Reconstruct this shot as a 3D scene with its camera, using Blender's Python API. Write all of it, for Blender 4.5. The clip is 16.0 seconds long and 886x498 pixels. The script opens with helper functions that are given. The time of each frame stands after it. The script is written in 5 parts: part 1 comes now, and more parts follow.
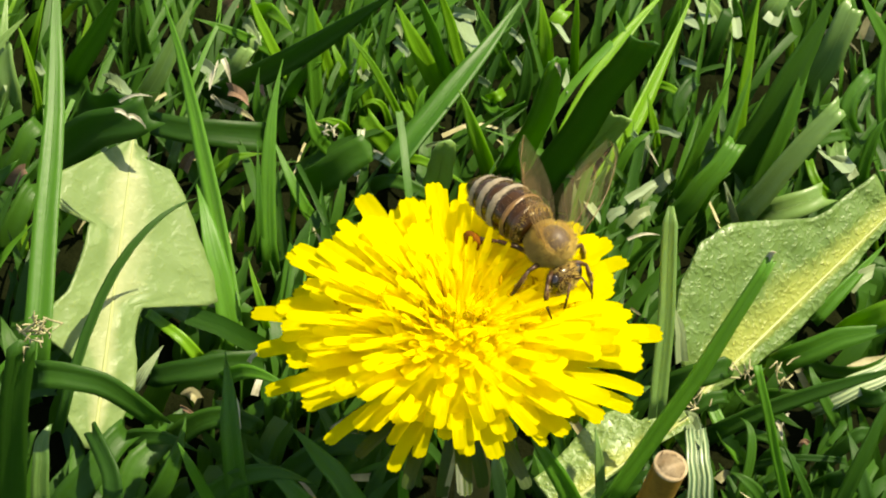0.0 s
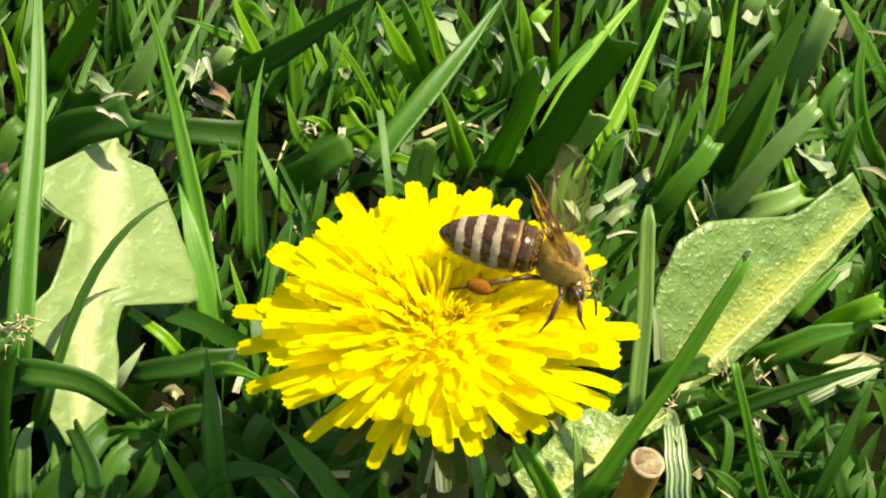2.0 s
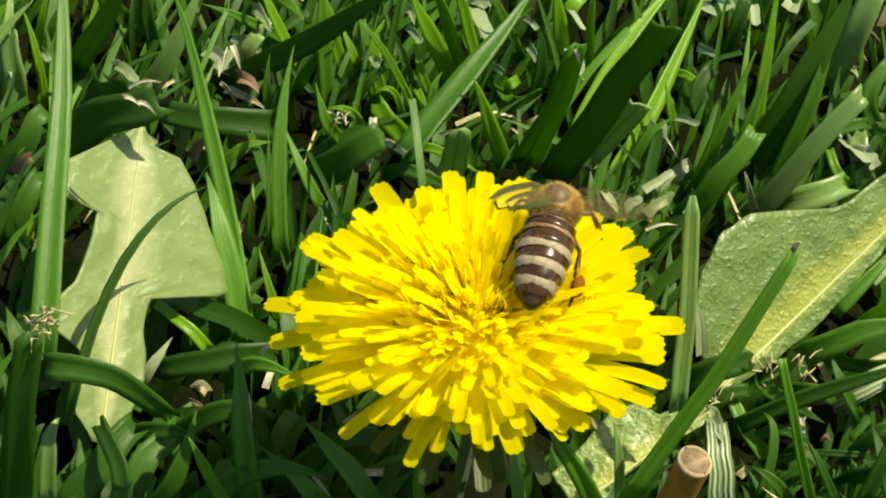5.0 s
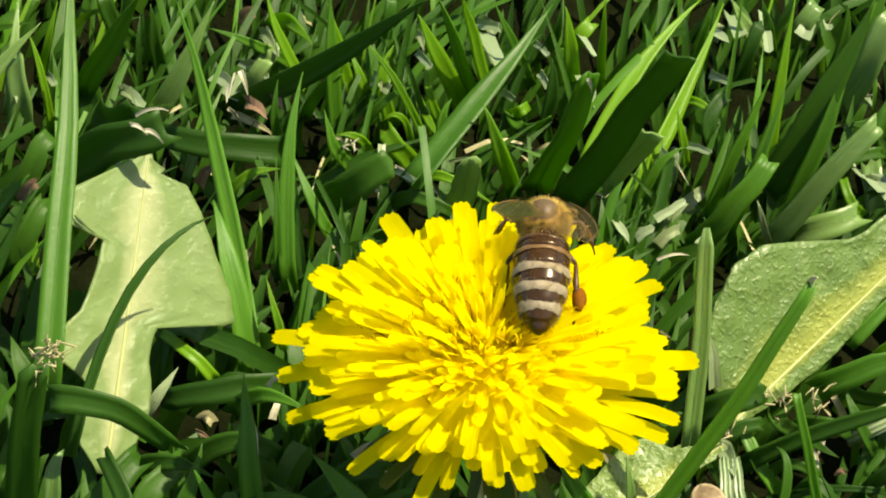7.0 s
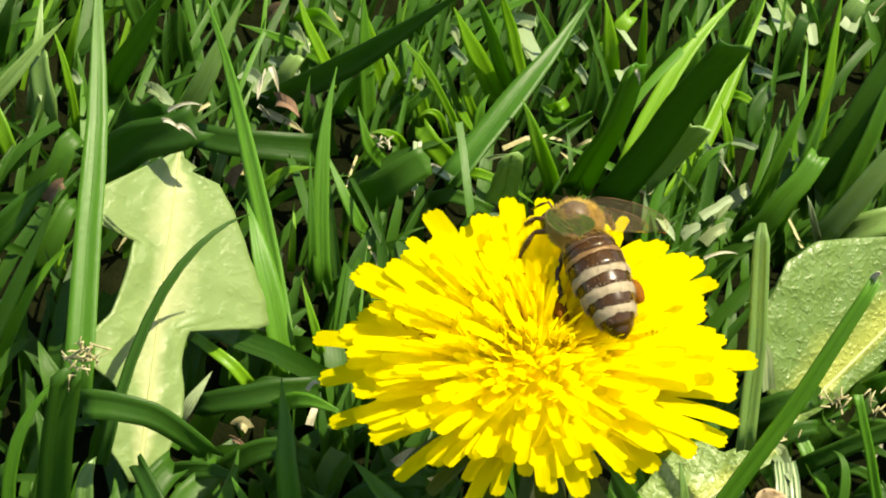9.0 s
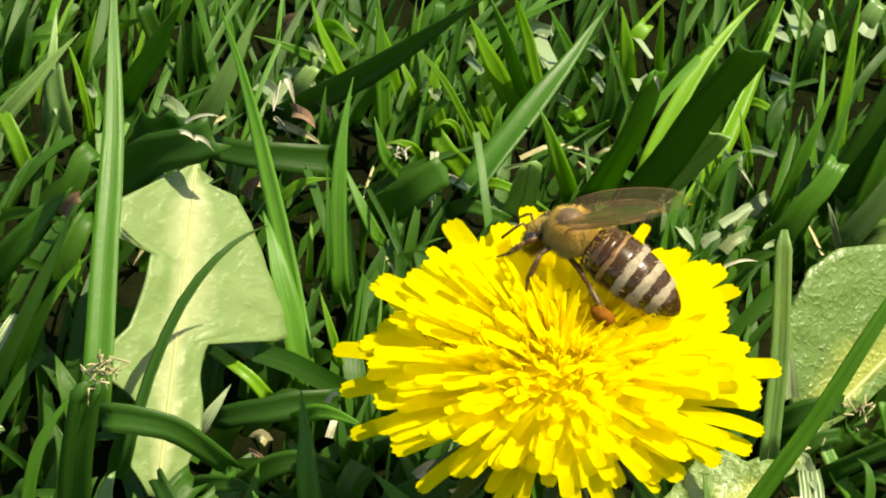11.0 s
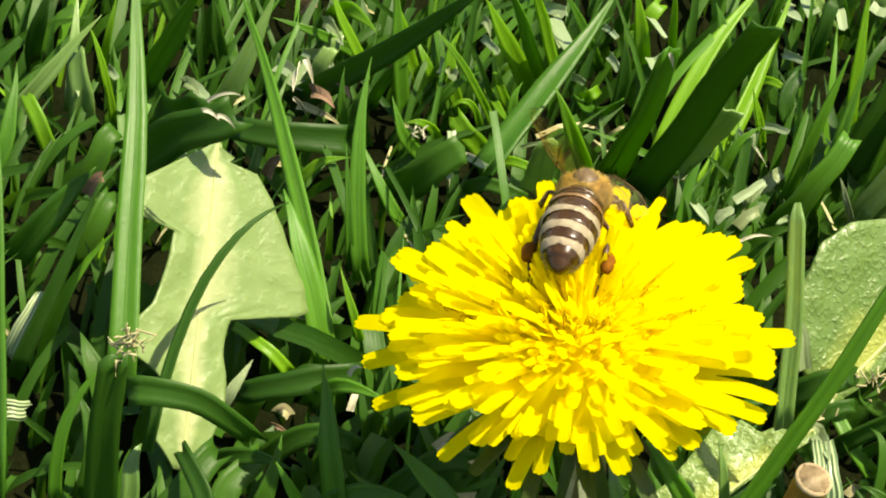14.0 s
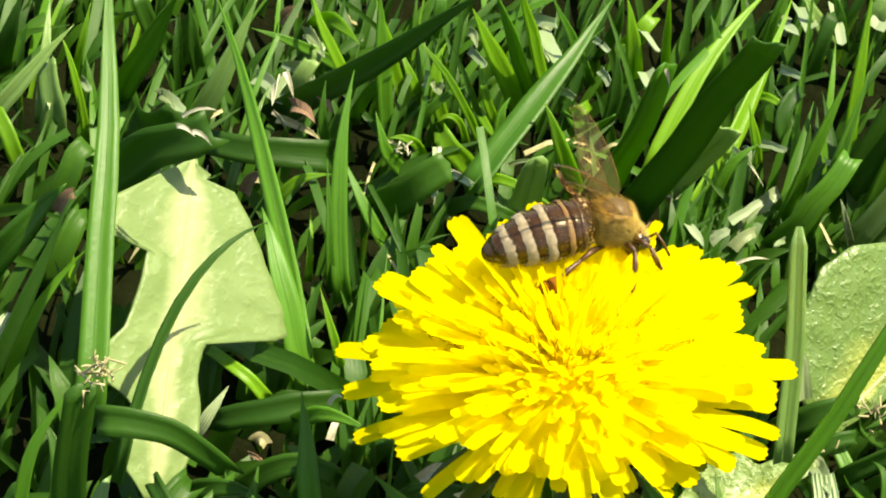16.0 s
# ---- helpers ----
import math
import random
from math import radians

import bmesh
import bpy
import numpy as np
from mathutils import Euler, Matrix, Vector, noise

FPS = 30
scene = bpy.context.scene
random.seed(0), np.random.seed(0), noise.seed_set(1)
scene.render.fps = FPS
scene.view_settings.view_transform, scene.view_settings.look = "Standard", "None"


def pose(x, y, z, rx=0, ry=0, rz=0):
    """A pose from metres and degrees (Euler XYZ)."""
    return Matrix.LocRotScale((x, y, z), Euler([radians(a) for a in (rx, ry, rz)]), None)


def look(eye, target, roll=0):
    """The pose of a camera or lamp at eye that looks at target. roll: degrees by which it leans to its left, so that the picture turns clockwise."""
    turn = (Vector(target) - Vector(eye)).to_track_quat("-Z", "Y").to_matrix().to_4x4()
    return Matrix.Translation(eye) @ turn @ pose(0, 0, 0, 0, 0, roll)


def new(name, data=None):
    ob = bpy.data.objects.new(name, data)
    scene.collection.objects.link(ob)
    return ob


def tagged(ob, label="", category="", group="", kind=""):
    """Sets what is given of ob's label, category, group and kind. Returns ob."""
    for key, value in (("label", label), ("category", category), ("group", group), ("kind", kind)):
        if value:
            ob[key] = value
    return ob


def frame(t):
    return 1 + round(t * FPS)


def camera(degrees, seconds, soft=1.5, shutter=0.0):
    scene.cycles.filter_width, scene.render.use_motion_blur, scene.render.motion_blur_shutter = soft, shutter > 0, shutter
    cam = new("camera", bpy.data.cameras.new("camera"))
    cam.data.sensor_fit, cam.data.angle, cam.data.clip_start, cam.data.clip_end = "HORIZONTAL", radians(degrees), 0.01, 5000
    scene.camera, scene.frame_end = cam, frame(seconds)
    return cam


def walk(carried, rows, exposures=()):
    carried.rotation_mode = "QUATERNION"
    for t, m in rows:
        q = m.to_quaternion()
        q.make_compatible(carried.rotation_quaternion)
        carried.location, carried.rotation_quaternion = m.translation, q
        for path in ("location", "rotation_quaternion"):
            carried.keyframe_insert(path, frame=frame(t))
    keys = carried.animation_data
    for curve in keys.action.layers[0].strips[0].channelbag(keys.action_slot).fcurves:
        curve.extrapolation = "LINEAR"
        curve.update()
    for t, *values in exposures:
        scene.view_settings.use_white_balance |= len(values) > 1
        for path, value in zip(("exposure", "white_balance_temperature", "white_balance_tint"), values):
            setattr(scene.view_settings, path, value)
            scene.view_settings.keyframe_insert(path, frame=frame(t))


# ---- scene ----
MM = 0.001

# camera and its path
cam = camera(25, 16.0, soft=2.0)
walk(cam, [
    (0.0, pose(-0.00098, -0.11192, 0.15322, 45.000, 0.000, 0.000)),
    (0.5, pose(-0.00065, -0.11239, 0.15405, 44.805, -0.098, -0.078)),
    (1.0, pose(-0.00106, -0.11261, 0.15495, 45.121, -0.051, -0.020)),
    (1.5, pose(-0.00050, -0.11247, 0.15576, 45.079, -0.316, -0.336)),
    (2.0, pose(-0.00055, -0.11259, 0.15435, 44.849, -0.310, -0.319)),
    (2.5, pose(-0.00088, -0.11131, 0.15308, 44.737, -0.331, -0.303)),
    (3.0, pose(-0.00128, -0.11158, 0.15413, 44.813, -0.243, -0.236)),
    (3.5, pose(-0.00152, -0.11177, 0.15257, 44.637, -0.204, -0.182)),
    (4.0, pose(-0.00121, -0.11133, 0.15324, 44.951, -0.253, -0.242)),
    (4.5, pose(-0.00182, -0.11169, 0.15193, 44.731, 0.013, -0.007)),
    (4.7, pose(-0.00221, -0.11035, 0.15087, 44.745, -0.055, -0.002)),
    (6.8, pose(-0.00291, -0.10701, 0.14921, 45.024, 0.017, 0.550)),
    (7.0, pose(-0.00307, -0.10656, 0.14969, 45.185, -0.180, 0.305)),
    (7.5, pose(-0.00368, -0.10624, 0.14882, 45.104, 0.377, 0.843)),
    (8.0, pose(-0.00473, -0.10505, 0.14669, 44.949, 0.656, 1.122)),
    (8.5, pose(-0.00673, -0.10320, 0.14608, 45.601, 0.542, 0.685)),
    (8.7, pose(-0.00607, -0.10287, 0.14530, 45.469, 0.162, 0.284)),
    (10.8, pose(-0.00735, -0.10268, 0.14321, 45.639, 1.019, 0.432)),
    (11.0, pose(-0.00691, -0.10227, 0.14353, 45.868, 0.803, 0.108)),
    (11.5, pose(-0.00691, -0.10222, 0.14458, 45.990, 0.686, -0.300)),
    (12.0, pose(-0.00657, -0.10372, 0.14310, 45.629, 0.993, -0.031)),
    (12.5, pose(-0.00690, -0.10402, 0.14545, 45.712, 1.008, -0.016)),
    (13.0, pose(-0.00836, -0.10515, 0.14496, 45.636, 1.275, 0.274)),
    (13.5, pose(-0.00843, -0.10552, 0.14431, 45.538, 1.636, 0.583)),
    (14.0, pose(-0.00740, -0.10528, 0.14465, 45.585, 1.275, 0.161)),
    (14.5, pose(-0.00760, -0.10494, 0.14500, 45.595, 1.490, 0.423)),
    (15.0, pose(-0.00879, -0.10438, 0.14567, 45.894, 1.494, 0.461)),
    (15.5, pose(-0.00812, -0.10157, 0.14389, 46.005, 0.751, 0.191)),
    (16.0, pose(-0.00792, -0.09890, 0.14035, 45.776, 0.664, -0.033)),
], exposures=[(0, 1.00, 8000, 5), (2, 1.25, 8000, 5), (2.5, 0.78, 8000, 5), (3, 0.86, 8000, 5), (3.5, 0.75, 8000, 5), (7, 0.90, 8000, 5), (8.5, 1.15, 8000, 5), (11, 1.05, 8000, 5), (12.5, 1.15, 8000, 5), (13.5, 1.00, 8000, 5), (14, 1.16, 8000, 5), (14.5, 1.00, 8000, 5), (15, 1.20, 8000, 5), (15.5, 0.92, 8000, 5), (16, 1.35, 8000, 5)])

# sky and sun
SUN_AZIMUTH, SUN_HEIGHT = 0.0, 61.0
sun_way = Vector((math.cos(radians(SUN_AZIMUTH)) * math.cos(radians(SUN_HEIGHT)),
                  math.sin(radians(SUN_AZIMUTH)) * math.cos(radians(SUN_HEIGHT)), math.sin(radians(SUN_HEIGHT))))
world = bpy.data.worlds.new("sky")
scene.world = world
world.use_nodes = True
sky = world.node_tree.nodes.new("ShaderNodeTexSky")
sky.sky_type, sky.sun_disc = "NISHITA", False
sky.sun_elevation, sky.sun_rotation = radians(SUN_HEIGHT), radians(90 - SUN_AZIMUTH)
world.node_tree.links.new(sky.outputs["Color"], world.node_tree.nodes["Background"].inputs["Color"])
world.node_tree.nodes["Background"].inputs["Strength"].default_value = 0.115
sun = new("sun", bpy.data.lights.new("sun", "SUN"))
sun.data.energy, sun.data.angle, sun.data.color = 5.0, radians(0.53), (1.0, 0.95, 0.83)
sun.matrix_world = look(sun_way, (0, 0, 0))


# materials
def shader(name):
    m = bpy.data.materials.new(name)
    m.use_nodes = True
    m.node_tree.nodes.clear()
    return m, m.node_tree.nodes, m.node_tree.links


def node(nodes, kind, **values):
    n = nodes.new(kind)
    for key, value in values.items():
        n.inputs[key.replace("_", " ")].default_value = value
    return n


def ramp(nodes, *stops):
    r = nodes.new("ShaderNodeValToRGB")
    while len(r.color_ramp.elements) < len(stops):
        r.color_ramp.elements.new(0.5)
    for e, (at, colour) in zip(r.color_ramp.elements, stops):
        e.position, e.color = at, (*colour, 1)
    return r


def leafy(name, dark, light, through_colour, rough=0.4, clear=0.3, ribs=9.0, rib_depth=0.14, blotch=160.0, gloss=0.25, relief=0.0001, pucker=12.0, band=None, pimples=False, streaks=False):
    """Plant tissue: two tones by noise and by object, lengthwise ribs, light that shines through."""
    m, n, l = shader(name)
    uv = n.new("ShaderNodeUVMap")
    geo = n.new("ShaderNodeTexCoord")
    info = n.new("ShaderNodeObjectInfo")
    isl = n.new("ShaderNodeNewGeometry")
    sep = n.new("ShaderNodeSeparateXYZ")
    l.new(uv.outputs["UV"], sep.inputs[0])
    big = node(n, "ShaderNodeTexNoise", Scale=blotch, Detail=4.0, Roughness=0.6)
    l.new(geo.outputs["Object"], big.inputs["Vector"])
    fine = node(n, "ShaderNodeTexNoise", Scale=blotch * pucker, Detail=3.0)
    l.new(geo.outputs["Object"], fine.inputs["Vector"])
    rnd = n.new("ShaderNodeMath")
    rnd.operation = "ADD"
    l.new(info.outputs["Random"], rnd.inputs[0])
    l.new(isl.outputs["Random Per Island"], rnd.inputs[1])
    frac = n.new("ShaderNodeMath")
    frac.operation = "FRACT"
    l.new(rnd.outputs[0], frac.inputs[0])
    # ribs across the blade
    mul = n.new("ShaderNodeMath")
    mul.operation = "MULTIPLY"
    l.new(sep.outputs["X"], mul.inputs[0])
    mul.inputs[1].default_value = ribs * 6.2832
    sine = n.new("ShaderNodeMath")
    sine.operation = "SINE"
    l.new(mul.outputs[0], sine.inputs[0])
    rib = sine.outputs[0]
    if streaks:
        # uneven fibres along the blade
        grain = n.new("ShaderNodeCombineXYZ")
        for k, (part, times) in enumerate(((sep.outputs["X"], 8.0), (sep.outputs["Y"], 0.9), (frac.outputs[0], 40.0))):
            step = n.new("ShaderNodeMath")
            step.operation = "MULTIPLY"
            l.new(part, step.inputs[0])
            step.inputs[1].default_value = times
            l.new(step.outputs[0], grain.inputs[k])
        fibre = node(n, "ShaderNodeTexNoise", Scale=1.0, Detail=3.0, Roughness=0.6)
        l.new(grain.outputs["Vector"], fibre.inputs["Vector"])
        level = n.new("ShaderNodeMath")
        level.operation = "SUBTRACT"
        l.new(fibre.outputs["Fac"], level.inputs[0])
        level.inputs[1].default_value = 0.5
        rib = level.outputs[0]
    # tone = 0.45 blotch + 0.35 random + 0.2 rib
    a = n.new("ShaderNodeMath")
    a.operation = "MULTIPLY_ADD"
    l.new(big.outputs["Fac"], a.inputs[0])
    a.inputs[1].default_value = 0.6
    l.new(frac.outputs[0], a.inputs[2])
    b = n.new("ShaderNodeMath")
    b.operation = "MULTIPLY_ADD"
    l.new(rib, b.inputs[0])
    b.inputs[1].default_value = rib_depth
    l.new(a.outputs[0], b.inputs[2])
    c = n.new("ShaderNodeMath")
    c.operation = "MULTIPLY_ADD"
    l.new(fine.outputs["Fac"], c.inputs[0])
    c.inputs[1].default_value = 0.24 if pimples else 0.35
    l.new(b.outputs[0], c.inputs[2])
    scale = n.new("ShaderNodeMapRange")
    scale.inputs["From Min"].default_value, scale.inputs["From Max"].default_value = 0.1, 1.6
    l.new(c.outputs[0], scale.inputs["Value"])
    col = ramp(n, (0.0, dark), (1.0, light))
    l.new(scale.outputs["Result"], col.inputs["Fac"])
    tone = col.outputs["Color"]
    if band:
        # a paler band along the midrib with an uneven edge
        off = n.new("ShaderNodeMath")
        off.operation = "SUBTRACT"
        l.new(sep.outputs["X"], off.inputs[0])
        off.inputs[1].default_value = 0.5
        away = n.new("ShaderNodeMath")
        away.operation = "ABSOLUTE"
        l.new(off.outputs[0], away.inputs[0])
        ragged = n.new("ShaderNodeMath")
        ragged.operation = "MULTIPLY_ADD"
        l.new(big.outputs["Fac"], ragged.inputs[0])
        ragged.inputs[1].default_value = -0.22
        l.new(away.outputs[0], ragged.inputs[2])
        ragged2 = n.new("ShaderNodeMath")
        ragged2.operation = "MULTIPLY_ADD"
        l.new(fine.outputs["Fac"], ragged2.inputs[0])
        ragged2.inputs[1].default_value = -0.10
        l.new(ragged.outputs[0], ragged2.inputs[2])
        share = n.new("ShaderNodeMapRange")
        share.inputs["From Min"].default_value, share.inputs["From Max"].default_value = band[1] - 0.22, band[1] - 0.05
        share.inputs["To Min"].default_value, share.inputs["To Max"].default_value = 0.8, 0.0
        l.new(ragged2.outputs[0], share.inputs["Value"])
        over = n.new("ShaderNodeMix")
        over.data_type = "RGBA"
        l.new(share.outputs["Result"], over.inputs["Factor"])
        l.new(tone, over.inputs["A"])
        over.inputs["B"].default_value = (*band[0], 1)
        tone = over.outputs["Result"]
    bump = node(n, "ShaderNodeBump", Strength=0.6, Distance=0.00012)
    l.new(b.outputs[0], bump.inputs["Height"])
    bump2 = node(n, "ShaderNodeBump", Strength=0.3 if relief < 0.0002 else 0.6, Distance=relief)
    if pimples:
        # small separate bumps on an otherwise smooth skin
        knobs = n.new("ShaderNodeMapRange")
        knobs.interpolation_type = "SMOOTHSTEP"
        knobs.inputs["From Min"].default_value, knobs.inputs["From Max"].default_value = 0.42, 0.78
        l.new(fine.outputs["Fac"], knobs.inputs["Value"])
        l.new(knobs.outputs["Result"], bump2.inputs["Height"])
    else:
        l.new(fine.outputs["Fac"], bump2.inputs["Height"])
    l.new(bump.outputs["Normal"], bump2.inputs["Normal"])
    body = node(n, "ShaderNodeBsdfPrincipled", Roughness=rough)
    body.inputs["Specular IOR Level"].default_value = gloss
    l.new(tone, body.inputs["Base Color"])
    l.new(bump2.outputs["Normal"], body.inputs["Normal"])
    glow = n.new("ShaderNodeBsdfTranslucent")
    tint = n.new("ShaderNodeMix")
    tint.data_type, tint.blend_type = "RGBA", "MIX"
    tint.inputs["Factor"].default_value = 0.75
    l.new(tone, tint.inputs["A"])
    tint.inputs["B"].default_value = (*through_colour, 1)
    l.new(tint.outputs["Result"], glow.inputs["Color"])
    mix = n.new("ShaderNodeMixShader")
    mix.inputs["Fac"].default_value = clear
    l.new(body.outputs["BSDF"], mix.inputs[1])
    l.new(glow.outputs["BSDF"], mix.inputs[2])
    out = n.new("ShaderNodeOutputMaterial")
    l.new(mix.outputs["Shader"], out.inputs["Surface"])
    return m


def plain(name, dark, light, rough=0.5, scale=400.0, bump=0.3, depth=0.0002, gloss=0.5, detail=5.0, sheen=0.0):
    """A surface of two tones by noise at two scales, with fine relief."""
    m, n, l = shader(name)
    geo = n.new("ShaderNodeTexCoord")
    big = node(n, "ShaderNodeTexNoise", Scale=scale, Detail=detail, Roughness=0.65)
    fine = node(n, "ShaderNodeTexNoise", Scale=scale * 7, Detail=3.0)
    l.new(geo.outputs["Object"], big.inputs["Vector"])
    l.new(geo.outputs["Object"], fine.inputs["Vector"])
    add = n.new("ShaderNodeMath")
    add.operation = "MULTIPLY_ADD"
    l.new(fine.outputs["Fac"], add.inputs[0])
    add.inputs[1].default_value = 0.4
    l.new(big.outputs["Fac"], add.inputs[2])
    col = ramp(n, (0.45, dark), (0.95, light))
    l.new(add.outputs[0], col.inputs["Fac"])
    rel = node(n, "ShaderNodeBump", Strength=bump, Distance=depth)
    l.new(add.outputs[0], rel.inputs["Height"])
    body = node(n, "ShaderNodeBsdfPrincipled", Roughness=rough)
    body.inputs["Specular IOR Level"].default_value = gloss
    body.inputs["Sheen Weight"].default_value = sheen
    l.new(col.outputs["Color"], body.inputs["Base Color"])
    l.new(rel.outputs["Normal"], body.inputs["Normal"])
    out = n.new("ShaderNodeOutputMaterial")
    l.new(body.outputs["BSDF"], out.inputs["Surface"])
    return m


GRASS = {
    "green": leafy("grass_green", (0.019, 0.075, 0.008), (0.086, 0.235, 0.018), (0.24, 0.52, 0.02), rough=0.42, clear=0.38, ribs=3.0, rib_depth=0.9, streaks=True, gloss=0.35),
    # deep: dark blades, with shade low in the grass put into the colour
    "deep": leafy("grass_deep_shaded", (0.010, 0.042, 0.005), (0.042, 0.122, 0.011), (0.15, 0.36, 0.014), rough=0.46, clear=0.34, ribs=3.0, rib_depth=0.9, streaks=True, gloss=0.25),
    "lime": leafy("grass_lime", (0.070, 0.18, 0.008), (0.17, 0.36, 0.020), (0.36, 0.68, 0.02), rough=0.38, clear=0.44, ribs=3.0, rib_depth=0.9, streaks=True, gloss=0.35),
    "grey": leafy("grass_grey", (0.075, 0.165, 0.035), (0.19, 0.31, 0.085), (0.28, 0.46, 0.06), rough=0.34, clear=0.28, ribs=4.0, rib_depth=0.9, streaks=True, gloss=0.5),
    "pale": leafy("grass_pale", (0.05, 0.11, 0.04), (0.38, 0.47, 0.25), (0.3, 0.42, 0.16), rough=0.36, clear=0.2, ribs=5.0, rib_depth=0.7, gloss=0.5),
}
GRASS_SAYS = {
    "green": "mid-green ribbed lawn grass blade", "deep": "dark green broad lawn grass blade darkened in part for shade",
    "lime": "bright yellow-green lawn grass blade in the sun", "grey": "grey-green glossy lawn grass blade",
    "pale": "pale silvery worn lawn grass blade",
}
LEAF_PALE = leafy("leaf_pale", (0.04, 0.09, 0.016), (0.17, 0.245, 0.085), (0.24, 0.39, 0.075), rough=0.42, clear=0.2, ribs=0.0, rib_depth=0.0, blotch=190.0, gloss=0.3, relief=0.00019, pucker=6.0, band=((0.36, 0.385, 0.20), 0.08), pimples=True)
LEAF_GREEN = leafy("leaf_green", (0.045, 0.11, 0.018), (0.17, 0.25, 0.068), (0.24, 0.42, 0.08), rough=0.38, clear=0.2, ribs=0.0, rib_depth=0.0, blotch=230.0, gloss=0.5, relief=0.00022, pucker=8.0, band=((0.33, 0.36, 0.075), 0.10), pimples=True)
RIB = leafy("leaf_midrib", (0.30, 0.36, 0.13), (0.42, 0.45, 0.20), (0.4, 0.5, 0.15), rough=0.4, clear=0.15, ribs=3.0, rib_depth=0.1)
PETAL = leafy("petal_yellow", (0.91, 0.775, 0.005), (0.955, 0.862, 0.008), (0.985, 0.91, 0.005), rough=0.6, clear=0.75, ribs=3.0, rib_depth=0.12, blotch=300.0, gloss=0.05)
# yellow browned to include the shadows around the stigmas
STIGMA = leafy("stigma_yellow_shaded", (0.42, 0.27, 0.005), (0.68, 0.48, 0.008), (0.7, 0.52, 0.006), rough=0.7, clear=0.2, ribs=0.0, rib_depth=0.0, gloss=0.2)
# green darkened to carry the shade that the florets throw on the bracts
BRACT = leafy("bract_green_shaded", (0.014, 0.034, 0.006), (0.04, 0.065, 0.012), (0.12, 0.22, 0.03), rough=0.45, ribs=3.0)
STEM = plain("stem_reddish_green", (0.09, 0.07, 0.022), (0.17, 0.14, 0.045), rough=0.45, scale=300.0)
STUB = plain("stub_brown", (0.14, 0.07, 0.008), (0.30, 0.16, 0.02), rough=0.5, scale=350.0)
STUB_RIM = plain("stub_cut_rim", (0.26, 0.17, 0.08), (0.48, 0.37, 0.22), rough=0.6, scale=900.0)
STUB_PITH = plain("stub_pith", (0.13, 0.11, 0.045), (0.34, 0.29, 0.14), rough=0.6, scale=900.0)
# green-black: the shade in the gaps between blades is put into this colour
SHADED_SOIL = plain("soil", (0.003, 0.0045, 0.0015), (0.009, 0.011, 0.004), rough=1.0, scale=140.0, bump=0.8, depth=0.001, gloss=0.0)
STRAW = plain("dry_straw", (0.20, 0.18, 0.08), (0.38, 0.35, 0.19), rough=0.6, scale=700.0)
# pale tone for grass scraps and for painted highlights on glossy blades
SCRAP_GLINT = leafy("pale_scrap_glint", (0.13, 0.19, 0.08), (0.27, 0.33, 0.17), (0.4, 0.5, 0.2), rough=0.4, clear=0.3, ribs=3.0)
# sunlight on flat blades, put into a pale mint colour
SUN_FLECK = leafy("sunlit_fleck", (0.15, 0.22, 0.10), (0.30, 0.38, 0.22), (0.5, 0.6, 0.35), rough=0.3, clear=0.2, ribs=3.0, rib_depth=0.05, gloss=0.6)
CHAFF = plain("bleached_chaff", (0.24, 0.23, 0.15), (0.48, 0.46, 0.34), rough=0.6, scale=700.0)
RUSSET = plain("russet_leaf", (0.09, 0.045, 0.022), (0.26, 0.16, 0.095), rough=0.7, scale=500.0)
BEE_DARK = plain("bee_dark_brown", (0.022, 0.010, 0.002), (0.05, 0.022, 0.005), rough=0.24, scale=1200.0, bump=0.12, depth=0.00004, gloss=0.4)
BEE_BAND = plain("bee_hair_band", (0.16, 0.125, 0.075), (0.33, 0.27, 0.175), rough=0.65, scale=2500.0, bump=0.5, depth=0.0001, sheen=0.1)
BEE_AMBER = plain("bee_amber", (0.10, 0.052, 0.018), (0.22, 0.125, 0.045), rough=0.4, scale=1200.0)
BEE_BROWN = plain("bee_brown_band", (0.036, 0.018, 0.008), (0.075, 0.038, 0.015), rough=0.3, scale=1200.0)
BEE_THORAX = plain("bee_thorax_brown", (0.13, 0.075, 0.015), (0.26, 0.16, 0.035), rough=0.5, scale=1300.0, gloss=0.3)
BEE_BACK = plain("bee_bare_back", (0.05, 0.030, 0.014), (0.13, 0.088, 0.048), rough=0.45, scale=1800.0, bump=0.4, depth=0.00008, gloss=0.25)
BEE_HAIR = plain("bee_golden_hair", (0.24, 0.155, 0.024), (0.44, 0.31, 0.065), rough=0.7, scale=1500.0)
BEE_LEG = plain("bee_leg_brown", (0.022, 0.010, 0.004), (0.09, 0.040, 0.012), rough=0.35, scale=1500.0, gloss=0.35)
BEE_EYE = plain("bee_eye", (0.006, 0.004, 0.003), (0.02, 0.012, 0.008), rough=0.12, scale=3000.0, bump=0.2, depth=0.00002, gloss=0.8)
POLLEN = plain("pollen_orange", (0.10, 0.034, 0.003), (0.21, 0.078, 0.006), rough=0.85, scale=2200.0, bump=0.6, depth=0.0001, gloss=0.1)


